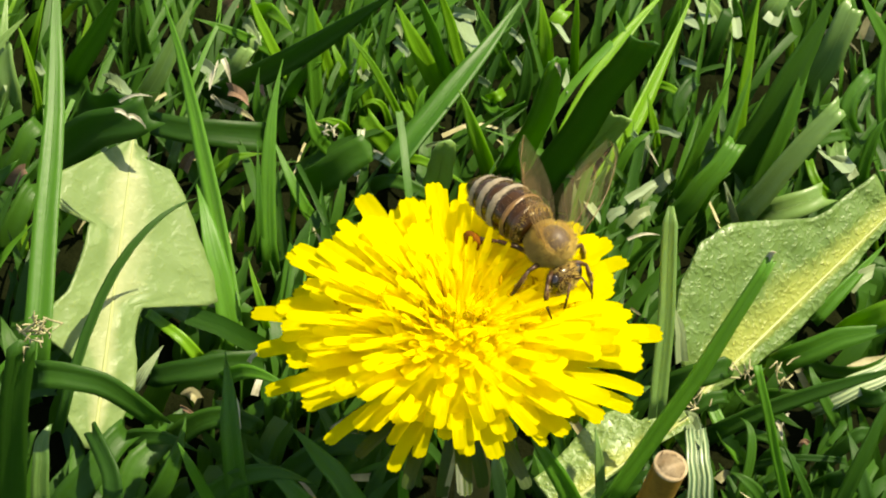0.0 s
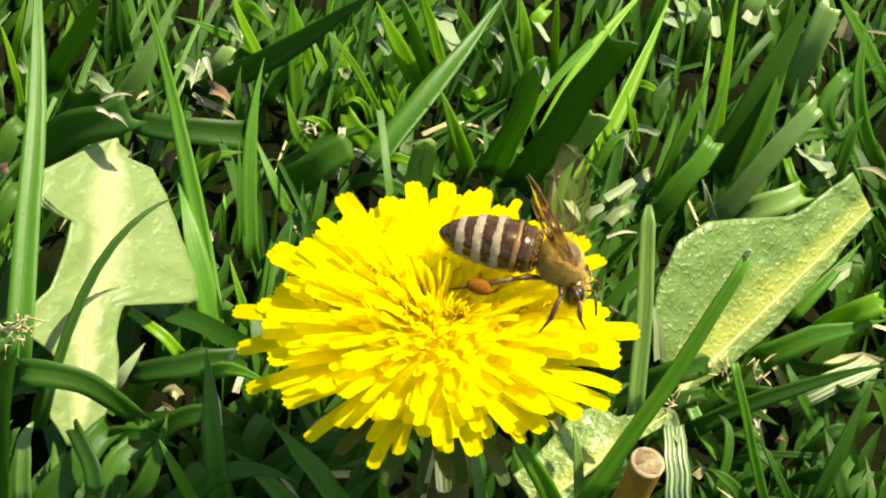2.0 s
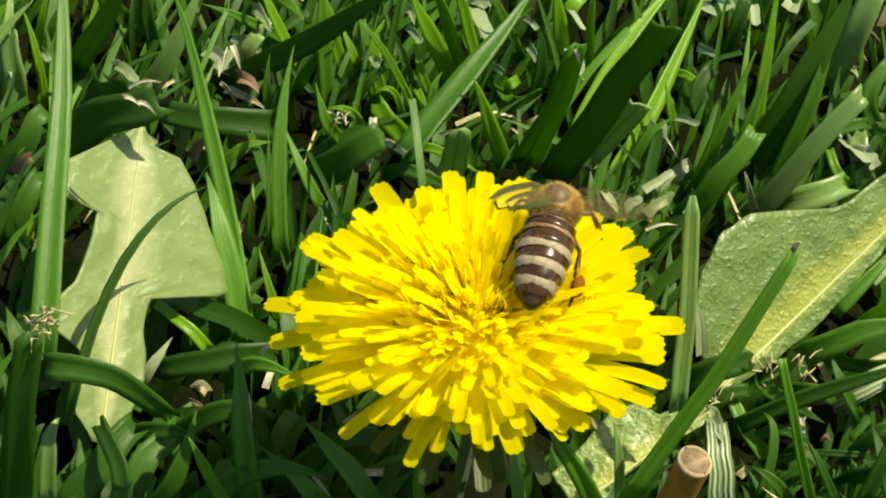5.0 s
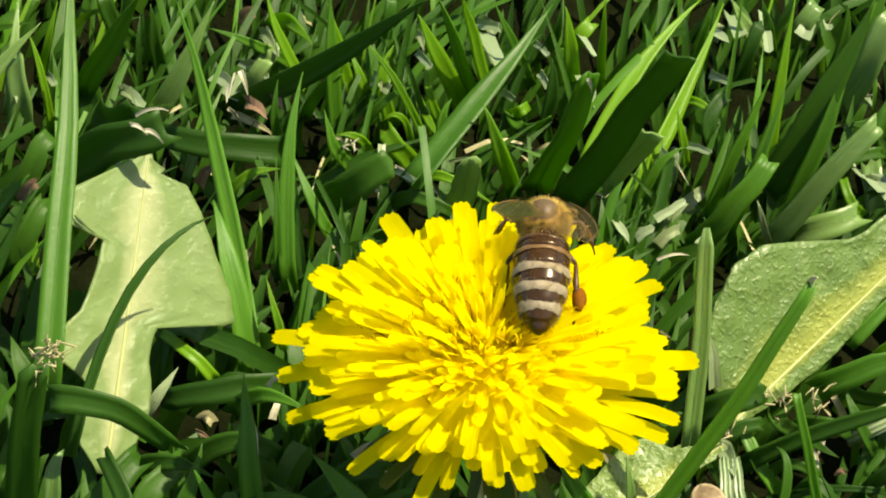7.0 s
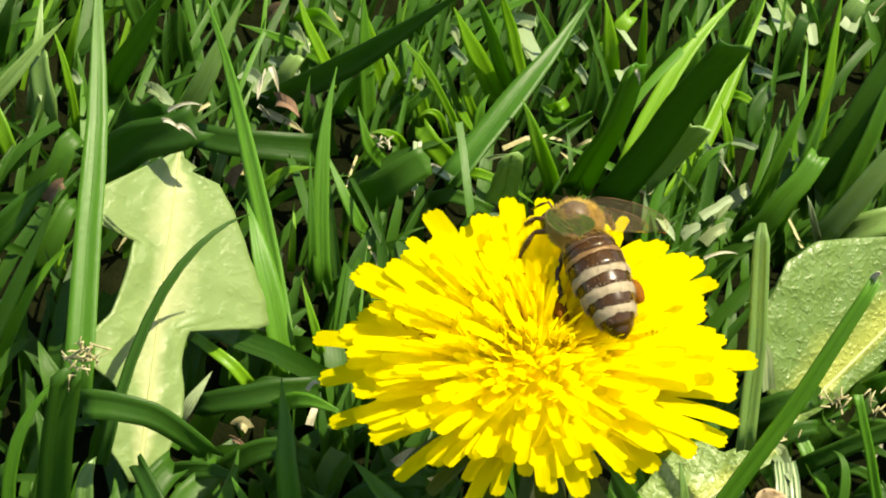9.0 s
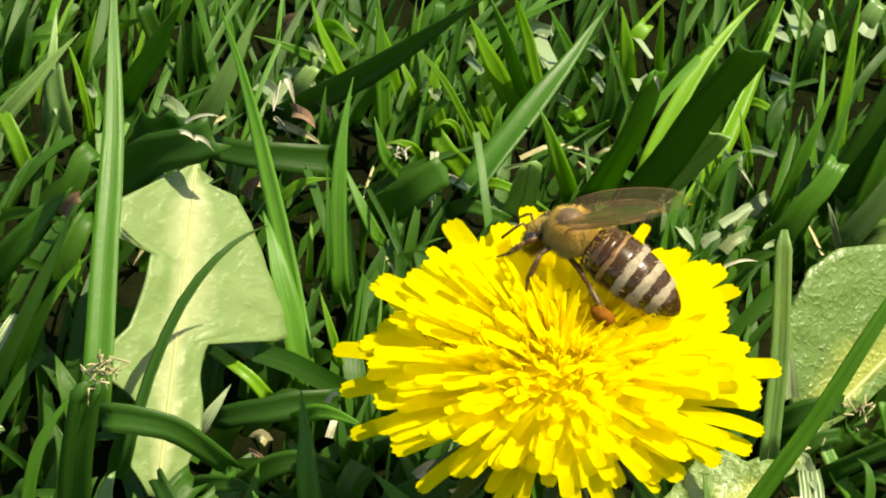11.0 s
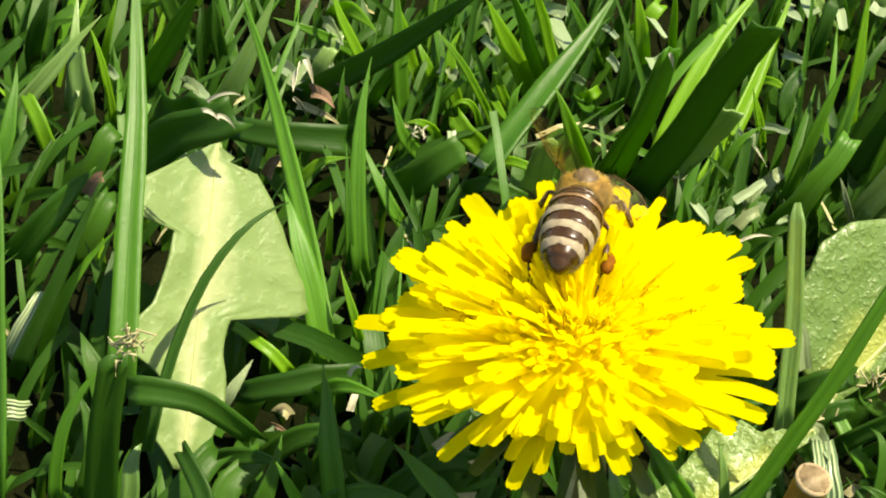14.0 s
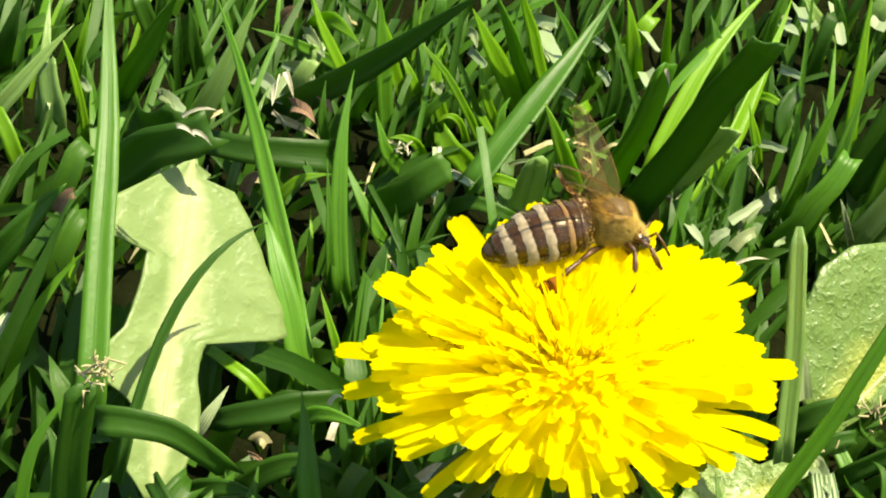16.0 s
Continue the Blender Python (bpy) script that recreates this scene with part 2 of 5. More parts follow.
def wing_film():
    m, n, l = shader("wing_membrane")
    body = node(n, "ShaderNodeBsdfPrincipled", Roughness=0.16)
    body.inputs["Base Color"].default_value = (0.55, 0.44, 0.26, 1)
    clear = n.new("ShaderNodeBsdfTransparent")
    clear.inputs["Color"].default_value = (0.97, 0.92, 0.80, 1)
    geo = n.new("ShaderNodeTexCoord")
    wave = node(n, "ShaderNodeTexNoise", Scale=700.0, Detail=1.0)
    l.new(geo.outputs["Object"], wave.inputs["Vector"])
    rel = node(n, "ShaderNodeBump", Strength=0.4, Distance=0.0002)
    l.new(wave.outputs["Fac"], rel.inputs["Height"])
    l.new(rel.outputs["Normal"], body.inputs["Normal"])
    gloss = node(n, "ShaderNodeBsdfGlossy", Roughness=0.12)
    gloss.inputs["Color"].default_value = (0.62, 0.52, 0.38, 1)
    l.new(rel.outputs["Normal"], gloss.inputs["Normal"])
    edge = node(n, "ShaderNodeFresnel", IOR=1.06)
    shine = n.new("ShaderNodeMixShader")
    l.new(edge.outputs["Fac"], shine.inputs["Fac"])
    l.new(clear.outputs["BSDF"], shine.inputs[1])
    l.new(gloss.outputs["BSDF"], shine.inputs[2])
    mix = n.new("ShaderNodeMixShader")
    mix.inputs["Fac"].default_value = 0.045
    l.new(shine.outputs["Shader"], mix.inputs[1])
    l.new(body.outputs["BSDF"], mix.inputs[2])
    out = n.new("ShaderNodeOutputMaterial")
    l.new(mix.outputs["Shader"], out.inputs["Surface"])
    return m


WING = wing_film()


# mesh helpers
def mesh_of(name, verts, faces, material, uvs=None, smooth=True):
    me = bpy.data.meshes.new(name)
    me.from_pydata([tuple(v) for v in verts], [], faces)
    me.materials.append(material)
    if uvs is not None:
        layer = me.uv_layers.new(name="UVMap")
        loops = np.empty(len(me.loops), dtype=np.int32)
        me.loops.foreach_get("vertex_index", loops)
        layer.data.foreach_set("uv", np.asarray(uvs, dtype=np.float32)[loops].ravel())
    me.polygons.foreach_set("use_smooth", [smooth] * len(me.polygons))
    me.update()
    return me


def place(name, me, parent=None, label=""):
    ob = new(name, me)
    if parent:
        ob.parent = parent
    return tagged(ob, label) if label else ob


def sheet(grid, thick=0.0, ups=None):
    """Verts, faces and uvs of a grid of points [row][column], closed to a thin body where thick is given."""
    rows, cols = len(grid), len(grid[0])
    verts = [p for r in grid for p in r]
    uvs = [(c / (cols - 1), r / (rows - 1)) for r in range(rows) for c in range(cols)]
    faces = [(r * cols + c, r * cols + c + 1, (r + 1) * cols + c + 1, (r + 1) * cols + c) for r in range(rows - 1) for c in range(cols - 1)]
    if thick:
        k = len(verts)
        verts += [p - (ups[i // cols] if ups else Vector((0, 0, 1))) * thick for i, p in enumerate(list(verts))]
        uvs += uvs
        faces += [tuple(reversed([i + k for i in f])) for f in faces]
        ring = [c for c in range(cols)] + [r * cols + cols - 1 for r in range(1, rows)] + [(rows - 1) * cols + c for c in range(cols - 2, -1, -1)] + [r * cols for r in range(rows - 2, 0, -1)]
        faces += [(b, a, a + k, b + k) for a, b in zip(ring, ring[1:] + ring[:1])]
    return verts, faces, uvs


def tube(path, radii, sides=8, squash=1.0, cap=True):
    """Verts, faces and uvs of a round body along a path."""
    path = [Vector(p) for p in path]
    verts, faces, uvs = [], [], []
    ref = Vector((0.13, 0.21, 1.0)).normalized()
    for i, p in enumerate(path):
        t = (path[min(i + 1, len(path) - 1)] - path[max(i - 1, 0)]).normalized()
        a = t.cross(ref)
        if a.length < 0.1:
            a = t.cross(Vector((1, 0, 0)))
        a.normalize()
        b = t.cross(a)
        for k in range(sides):
            w = 2 * math.pi * k / sides
            verts.append(p + (a * math.cos(w) + b * math.sin(w) * squash) * radii[i])
            uvs.append((k / sides, i / (len(path) - 1)))
    for i in range(len(path) - 1):
        for k in range(sides):
            faces.append((i * sides + k, i * sides + (k + 1) % sides, (i + 1) * sides + (k + 1) % sides, (i + 1) * sides + k))
    if cap:
        faces.append(tuple(range(sides - 1, -1, -1)))
        faces.append(tuple((len(path) - 1) * sides + k for k in range(sides)))
    return verts, faces, uvs


def ball(centre, radii, rings=10, sides=14):
    """Verts, faces and uvs of an ellipsoid with its axis along x."""
    centre = Vector(centre)
    path = [math.cos(math.pi * i / rings) for i in range(rings + 1)]
    verts, faces, uvs = [], [], []
    for i, x in enumerate(path):
        r = math.sqrt(max(0.0, 1 - x * x)) + 1e-4
        for k in range(sides):
            w = 2 * math.pi * k / sides
            verts.append(centre + Vector((-x * radii[0], r * math.cos(w) * radii[1], r * math.sin(w) * radii[2])))
            uvs.append((k / sides, i / rings))
    for i in range(rings):
        for k in range(sides):
            faces.append((i * sides + k, i * sides + (k + 1) % sides, (i + 1) * sides + (k + 1) % sides, (i + 1) * sides + k))
    return verts, faces, uvs


def join(*bodies):
    verts, faces, uvs = [], [], []
    for v, f, u in bodies:
        k = len(verts)
        verts += v
        faces += [tuple(i + k for i in face) for face in f]
        uvs += u
    return verts, faces, uvs


# ground
def ground():
    n, half = 150, 0.30
    verts = []
    for j in range(n + 1):
        for i in range(n + 1):
            x, y = -half + 2 * half * i / n, -half + 2 * half * j / n + 0.05
            edge = max(abs(x), abs(y - 0.05)) / half
            h = 3.0 * noise.noise(Vector((x * 60, y * 60, 0))) + 1.4 * noise.noise(Vector((x * 210, y * 210, 4)))
            verts.append(Vector((x, y, (h - 2.0) * MM * (1 - edge ** 4))))
    faces = [(j * (n + 1) + i, j * (n + 1) + i + 1, (j + 1) * (n + 1) + i + 1, (j + 1) * (n + 1) + i) for j in range(n) for i in range(n)]
    k = len(verts)
    far = 2000.0
    verts += [Vector(p) for p in ((-far, -far, 0), (far, -far, 0), (far, far, 0), (-far, far, 0))]
    c = (0, n, (n + 1) ** 2 - 1, n * (n + 1))
    for a, b in ((0, 1), (1, 2), (2, 3), (3, 0)):
        faces.append((k + a, k + b, c[b], c[a]))
    # one near-black ground, its colour holding the shade under the grass
    ob = place("ground", mesh_of("ground", verts, faces, SHADED_SOIL))
    tagged(ob, "crumbly soil under the lawn grass, blackened for the shade between blades", "soil", kind="structure")


ground()


# grass
def blade_body(base, mid, tip, width, face, end="point", rows=10, cols=5, thick=0.22):
    """A grass blade in mm: bends from base through mid to tip, folded along its middle, its face towards the heading in degrees."""
    base, mid, tip = Vector(base), Vector(mid), Vector(tip)
    ctrl = mid * 2 - (base + tip) / 2
    grid, ups = [], []
    whim = noise.noise(base * 0.37) * 1.6
    for i in range(rows + 1):
        s = i / rows
        look_way = Vector((math.cos(radians(face) + whim * (s - 0.4)), math.sin(radians(face) + whim * (s - 0.4)), 0.75)).normalized()
        if end == "point":
            s = 1 - (1 - s) ** 1.35
        p = base * (1 - s) ** 2 + ctrl * 2 * s * (1 - s) + tip * s * s
        t = ((ctrl - base) * (1 - s) + (tip - ctrl) * s).normalized()
        side = t.cross(look_way).normalized()
        p = p + side * (0.16 * width * noise.noise(Vector((s * 3.1, base.x * 0.7, base.y * 0.7))) * math.sin(math.pi * s))
        up = side.cross(t).normalized()
        w = width * (1.08 - 0.1 * s)
        if end == "point":
            w *= max(0.03, (1 - 0.25 * s) * (1 - max(0.0, (s - 0.5) / 0.5) ** 1.5))
        elif end == "round":
            w *= max(0.35, math.sqrt(max(0.0, 1 - max(0.0, (s - 0.88) / 0.12) ** 2)))
        else:
            w *= 1 - (0.5 if end == "mown" else 0.15) * s
        row = []
        for c in range(cols):
            u = c / (cols - 1) * 2 - 1
            fold = abs(u) * 0.2 * w * (1 - 0.5 * s)
            q = p + side * (u * w / 2) + up * fold
            if end in ("cut", "mown") and i == rows:
                q = q + t * (noise.noise(q * 2.3) * width * 0.5)
            row.append(q * MM)
        grid.append(row)
        ups.append(up)
    return sheet(grid, thick * MM, ups)


def grass_blade(base, mid, tip, width, face, kind, end="point"):
    body = blade_body(base, mid, tip, width, face, end)
    foot = Vector(base) * MM
    verts = [v - foot for v in body[0]]
    ob = place("grass_blade", mesh_of("grass_blade", verts, body[1], GRASS[kind], body[2]))
    ob.location = foot
    says = GRASS_SAYS[kind] + {"point": "", "cut": " with a mown tip", "mown": " narrowing to a mown tip", "round": " with a rounded tip"}[end]
    tagged(ob, says, "grass", "lawn grass blades")
    if width > 1.3 and kind != "deep":
        # the pale keel in the fold of the blade
        cols = 5
        rows = len(body[0]) // 2 // cols
        keel = [[verts[r * cols + 2] + (verts[r * cols + c] - verts[r * cols + 2]) * 0.10 + (verts[r * cols + 2] - verts[(rows + r) * cols + 2]) * 0.14 for c in (1, 2, 3)] for r in range(rows)]
        v, f, uv = sheet(keel)
        place("keel", mesh_of("keel", v, f, GRASS[kind], uv), ob)
    return ob


grass_blade((-39.1, 12.4, 13.2), (-38.7, 29.6, 24.0), (-39.2, 51.4, 35.3), 2.5, -75, "green")
grass_blade((-21.8, 23.8, 2.6), (-26.0, 43.4, 11.9), (-32.1, 63.8, 17.6), 2.0, -110, "green")
grass_blade((-22.2, 24.6, 1.8), (-24.2, 31.0, 9.6), (-26.2, 37.6, 13.2), 2.4, -60, "green")
grass_blade((-27.9, 62.7, 2.6), (-16.4, 55.3, 16.0), (-4.7, 51.0, 28.2), 2.8, -80, "deep")
grass_blade((-6.7, 47.3, 6.2), (0.0, 55.6, 10.2), (8.5, 68.1, 14.1), 2.9, -120, "green")
grass_blade((15.0, 48.3, 0.9), (21.0, 56.8, 6.0), (27.7, 70.7, 12.4), 2.1, -60, "lime")
grass_blade((11.8, 54.0, 1.8), (17.3, 62.3, 8.6), (25.4, 71.7, 12.4), 1.9, -110, "lime")
grass_blade((8.7, 42.3, 7.9), (13.5, 34.0, 26.6), (16.8, 26.0, 41.5), 3.4, -85, "deep", end="cut")
grass_blade((30.6, 41.7, 3.5), (35.4, 42.5, 12.1), (40.1, 44.5, 17.6), 2.4, -100, "grey", end="cut")
grass_blade((12.8, -1.3, 8.8), (21.1, 2.8, 23.5), (26.7, 6.6, 33.5), 2.0, -60, "green", end="mown")
grass_blade((18.6, 7.0, 12.4), (19.1, 11.4, 22.8), (19.3, 16.7, 30.0), 1.5, -100, "grey", end="round")
grass_blade((-19.1, 36.2, 1.8), (-19.3, 42.2, 11.8), (-17.7, 50.0, 19.4), 1.7, -80, "green")
grass_blade((-14.7, 43.3, 1.8), (-17.0, 44.6, 6.2), (-19.5, 49.3, 9.7), 1.3, -60, "green")
grass_blade((-36.5, 6.8, 10.6), (-31.2, 17.4, 21.2), (-24.1, 24.3, 23.8), 1.0, -120, "deep")
grass_blade((-40.3, 37.6, 17.6), (-34.5, 35.0, 22.7), (-29.6, 34.6, 25.6), 4.1, -60, "deep", end="cut")
grass_blade((-20.7, 53.6, 5.3), (-26.6, 52.0, 7.4), (-32.9, 53.0, 7.9), 3.1, -90, "deep", end="cut")
grass_blade((-36.4, 60.2, 2.6), (-32.2, 60.8, 10.1), (-28.2, 64.9, 16.8), 2.3, -80, "grey")
grass_blade((-44.9, 66.2, 1.8), (-39.9, 63.5, 11.9), (-35.7, 62.5, 19.4), 2.7, -70, "green")
grass_blade((-47.1, 60.5, 1.8), (-47.3, 61.4, 8.8), (-48.7, 63.9, 13.2), 0.9, -80, "lime")
grass_blade((-50.5, 60.2, 1.8), (-49.9, 60.4, 7.1), (-50.3, 63.1, 10.6), 2.8, -100, "grey", end="cut")
grass_blade((-18.2, 66.2, 1.8), (-21.3, 66.9, 9.2), (-23.0, 69.4, 14.1), 1.3, -60, "lime")
grass_blade((-19.4, 71.0, 1.8), (-24.1, 68.6, 7.4), (-29.5, 68.0, 10.6), 1.3, -90, "green")
grass_blade((-15.5, 60.2, 1.8), (-15.5, 60.1, 11.5), (-15.5, 62.5, 19.4), 2.0, -50, "green")
grass_blade((-11.2, 64.5, 1.8), (-12.5, 64.4, 6.2), (-13.9, 66.8, 8.8), 1.2, -60, "lime")
grass_blade((-5.0, 57.3, 1.8), (-8.3, 59.4, 9.6), (-12.5, 62.3, 14.1), 0.9, -100, "lime")
grass_blade((-1.2, 64.5, 1.8), (-3.7, 63.1, 9.8), (-6.2, 64.0, 15.9), 2.2, -70, "lime")
grass_blade((0.2, 65.2, 2.6), (-1.9, 62.6, 11.9), (-4.1, 62.5, 19.4), 1.6, -110, "green")
grass_blade((1.6, 65.2, 2.6), (0.0, 62.2, 13.0), (-1.7, 61.2, 21.2), 1.6, -60, "lime")
grass_blade((4.3, 50.5, 1.8), (2.8, 50.7, 8.1), (0.7, 53.3, 12.4), 1.8, -110, "lime")
grass_blade((6.5, 68.9, 1.8), (4.5, 67.4, 8.8), (2.1, 68.4, 14.1), 1.2, -80, "green")
grass_blade((14.2, 67.2, 1.8), (14.1, 66.1, 9.9), (14.1, 67.1, 15.9), 1.0, -90, "lime")
grass_blade((6.3, 50.7, 2.6), (8.3, 40.6, 19.0), (9.7, 32.9, 33.5), 3.0, -80, "green", end="cut")
grass_blade((13.3, 46.8, 7.1), (15.1, 41.9, 15.2), (16.9, 39.0, 21.2), 2.7, -110, "grey", end="cut")
grass_blade((22.6, 62.5, 5.3), (24.7, 60.1, 6.8), (26.8, 58.9, 5.3), 1.0, -90, "lime")
grass_blade((23.1, 55.1, 1.8), (22.3, 53.7, 7.0), (21.4, 54.9, 10.6), 1.0, -70, "lime")
grass_blade((31.6, 52.9, 1.8), (31.9, 54.8, 11.9), (33.3, 60.2, 21.2), 1.5, -60, "lime")
grass_blade((29.7, 48.0, 2.6), (35.3, 49.5, 15.6), (39.8, 53.3, 26.5), 3.6, -75, "deep")
grass_blade((32.6, 46.2, 2.6), (35.4, 47.7, 12.4), (38.6, 52.5, 21.2), 1.9, -80, "green")
grass_blade((24.0, 46.2, 1.8), (26.4, 46.2, 11.3), (29.6, 49.1, 19.4), 1.6, -60, "green")
grass_blade((26.3, 44.4, 1.8), (28.7, 44.9, 10.9), (31.3, 49.1, 19.4), 1.6, -110, "green")
grass_blade((23.0, 42.4, 2.6), (26.6, 42.3, 8.4), (29.8, 44.6, 12.4), 2.5, -90, "green", end="cut")
grass_blade((30.1, 39.9, 5.3), (28.8, 38.5, 10.0), (28.0, 38.9, 12.4), 0.7, -90, "pale")
grass_blade((32.7, 42.9, 3.5), (36.1, 42.0, 5.7), (40.0, 43.6, 6.2), 3.0, -90, "grey", end="cut")
grass_blade((43.0, 47.4, 1.8), (42.2, 47.5, 5.2), (41.9, 50.2, 7.1), 2.5, -100, "grey", end="cut")
grass_blade((40.8, 63.1, 3.5), (42.5, 62.3, 10.5), (44.6, 64.0, 15.9), 3.2, -110, "grey", end="cut")
grass_blade((36.5, 26.6, 4.4), (40.1, 29.1, 7.0), (44.8, 34.3, 7.9), 1.5, -60, "green")
grass_blade((38.7, 21.4, 8.8), (40.7, 19.6, 12.6), (43.5, 19.8, 14.1), 2.5, -90, "lime", end="cut")
grass_blade((31.9, 18.5, 7.1), (37.0, 18.3, 10.6), (44.2, 19.7, 11.5), 2.5, -80, "green")
grass_blade((24.1, 11.2, 4.4), (32.6, 10.5, 11.3), (42.9, 11.0, 15.0), 1.7, -70, "deep")
grass_blade((30.6, 0.3, 7.1), (28.1, 1.9, 16.8), (26.4, 4.1, 22.9), 0.9, -100, "green", end="cut")
grass_blade((20.2, 16.3, 5.3), (23.3, 15.7, 8.5), (26.7, 16.5, 8.8), 2.6, -90, "deep", end="cut")
grass_blade((28.4, 9.9, 1.8), (26.1, 10.9, 5.2), (24.3, 14.4, 7.1), 1.4, -70, "green", end="cut")
grass_blade((23.2, 3.0, 3.5), (22.9, 5.3, 7.0), (22.8, 9.3, 7.9), 2.4, -95, "pale", end="cut")
grass_blade((27.3, 8.2, 3.5), (31.8, 7.0, 6.4), (36.9, 6.9, 6.2), 0.7, -90, "deep", end="cut")
grass_blade((33.8, 3.0, 3.5), (31.8, 3.5, 8.5), (30.4, 5.2, 10.6), 0.8, -60, "deep")
grass_blade((35.7, 3.0, 3.5), (37.6, 4.3, 10.8), (40.2, 7.7, 15.9), 1.7, -60, "deep")
grass_blade((34.9, 16.2, 3.5), (38.4, 15.8, 6.1), (43.0, 17.9, 7.1), 2.4, -95, "pale", end="cut")
grass_blade((-39.6, -2.7, 10.6), (-37.2, -2.8, 23.3), (-35.4, -2.0, 32.6), 2.7, -75, "deep", end="cut")
grass_blade((-35.9, 2.3, 23.8), (-30.7, 2.0, 22.7), (-26.1, 2.0, 17.6), 2.3, -100, "deep", end="cut")
grass_blade((-32.1, 17.2, 3.5), (-30.2, 17.5, 6.7), (-28.4, 20.0, 7.9), 1.2, -80, "pale")
grass_blade((-18.8, 20.1, 5.3), (-24.2, 18.7, 6.2), (-29.8, 18.9, 4.4), 2.6, -90, "deep", end="cut")
grass_blade((-25.7, 23.2, 2.6), (-27.9, 24.1, 5.2), (-30.9, 26.8, 5.3), 1.2, -60, "lime", end="cut")
grass_blade((-37.3, -1.0, 8.8), (-36.8, 1.2, 14.5), (-35.9, 3.3, 15.9), 1.6, -95, "grey")
grass_blade((-21.8, 0.3, 7.1), (-23.1, -0.0, 12.9), (-24.5, 1.1, 15.9), 1.1, -80, "green")
grass_blade((-22.6, 38.3, 2.6), (-22.2, 39.4, 6.2), (-22.2, 42.8, 7.9), 0.7, -70, "lime")
grass_blade((-18.4, 25.3, 2.6), (-19.4, 26.2, 7.5), (-20.6, 29.6, 10.6), 0.9, -100, "lime")
grass_blade((-20.4, 37.5, 1.8), (-20.2, 38.7, 8.5), (-20.3, 43.1, 14.1), 0.9, -80, "green")
grass_blade((-26.6, 46.7, 4.4), (-23.8, 46.9, 7.9), (-20.3, 47.9, 7.9), 1.1, -90, "lime")
grass_blade((-6.2, 49.1, 4.4), (-3.4, 48.0, 6.9), (2.1, 46.1, 4.4), 1.2, -90, "lime")
grass_blade((-5.9, 54.5, 1.8), (-8.0, 53.7, 5.3), (-9.8, 55.3, 7.1), 2.3, -95, "lime", end="cut")
grass_blade((-6.9, 57.6, 2.6), (-8.1, 57.7, 6.7), (-10.2, 57.4, 6.2), 0.8, -90, "lime")
grass_blade((-16.3, 48.0, 2.6), (-12.8, 45.9, 7.5), (-8.7, 46.3, 10.6), 3.6, -80, "deep", end="cut")
grass_blade((33.3, 74.5, 1.8), (31.1, 73.1, 7.1), (29.0, 74.0, 10.6), 1.7, -70, "grey")
grass_blade((34.7, 74.5, 1.8), (33.5, 73.1, 7.1), (32.5, 74.0, 10.6), 1.3, -110, "green")
grass_blade((37.2, 74.8, 2.6), (37.6, 73.8, 6.6), (39.1, 75.2, 8.8), 2.4, -95, "grey", end="cut")
grass_blade((-20.0, 3.4, 3.5), (-20.3, 6.1, 11.8), (-20.9, 10.6, 17.6), 2.1, -100, "green")
grass_blade((-8.6, 3.0, 3.5), (-11.4, 4.3, 8.3), (-15.1, 7.4, 10.6), 2.1, -60, "green")
grass_blade((11.3, 0.3, 7.1), (9.0, 0.7, 12.7), (6.3, 2.9, 15.9), 1.8, -110, "green")
grass_blade((13.7, 1.7, 5.3), (13.2, 2.2, 11.0), (12.8, 4.4, 14.1), 1.0, -80, "grey")
grass_blade((-12.9, 3.7, 2.6), (-14.8, 3.2, 6.3), (-19.0, 5.9, 8.8), 1.8, -80, "green")
grass_blade((-29.2, 3.0, 3.5), (-26.2, 3.5, 8.5), (-24.6, 7.0, 12.4), 1.9, -60, "deep")
grass_blade((-32.0, 1.7, 5.3), (-31.3, 2.8, 8.5), (-33.6, 7.1, 10.6), 1.9, -100, "deep", end="cut")
grass_blade((-4.3, 0.3, 7.1), (-4.6, 0.1, 11.9), (-3.7, 1.5, 14.1), 1.0, -80, "green")
grass_blade((4.5, 0.3, 7.1), (3.9, 0.8, 11.9), (3.3, 2.8, 14.1), 1.2, -100, "grey")
grass_blade((20.1, 50.3, 1.8), (21.5, 52.4, 5.8), (20.8, 54.3, 5.3), 0.9, -90, "pale")
grass_blade((49.1, 66.7, 2.6), (44.8, 59.8, 5.1), (40.3, 56.6, 7.1), 2.3, -80, "deep")
grass_blade((53.1, 64.6, 2.6), (48.6, 65.0, 10.7), (45.5, 66.6, 15.9), 1.8, -60, "green")
grass_blade((50.2, 51.2, 2.6), (46.6, 52.7, 11.2), (47.4, 58.1, 19.4), 1.7, -110, "green")
grass_blade((26.7, 4.7, 1.8), (28.0, 7.5, 7.6), (27.0, 10.0, 8.8), 1.1, -60, "deep")
grass_blade((-9.3, 48.4, 1.8), (-6.8, 47.1, 4.6), (-2.5, 46.1, 3.5), 1.6, -90, "deep", end="cut")
grass_blade((-49.6, 68.9, 2.6), (-47.8, 68.2, 8.2), (-46.5, 70.3, 12.4), 0.9, -80, "lime")
grass_blade((-31.3, 51.0, 2.6), (-29.2, 53.6, 7.6), (-27.1, 58.4, 10.6), 1.0, -100, "grey")
grass_blade((-26.5, 63.4, 3.5), (-24.5, 61.9, 8.0), (-22.7, 62.7, 10.6), 1.9, -90, "grey", end="cut")
grass_blade((-24.6, 69.2, 2.6), (-23.5, 68.2, 5.7), (-22.5, 69.7, 7.1), 2.0, -100, "grey", end="cut")
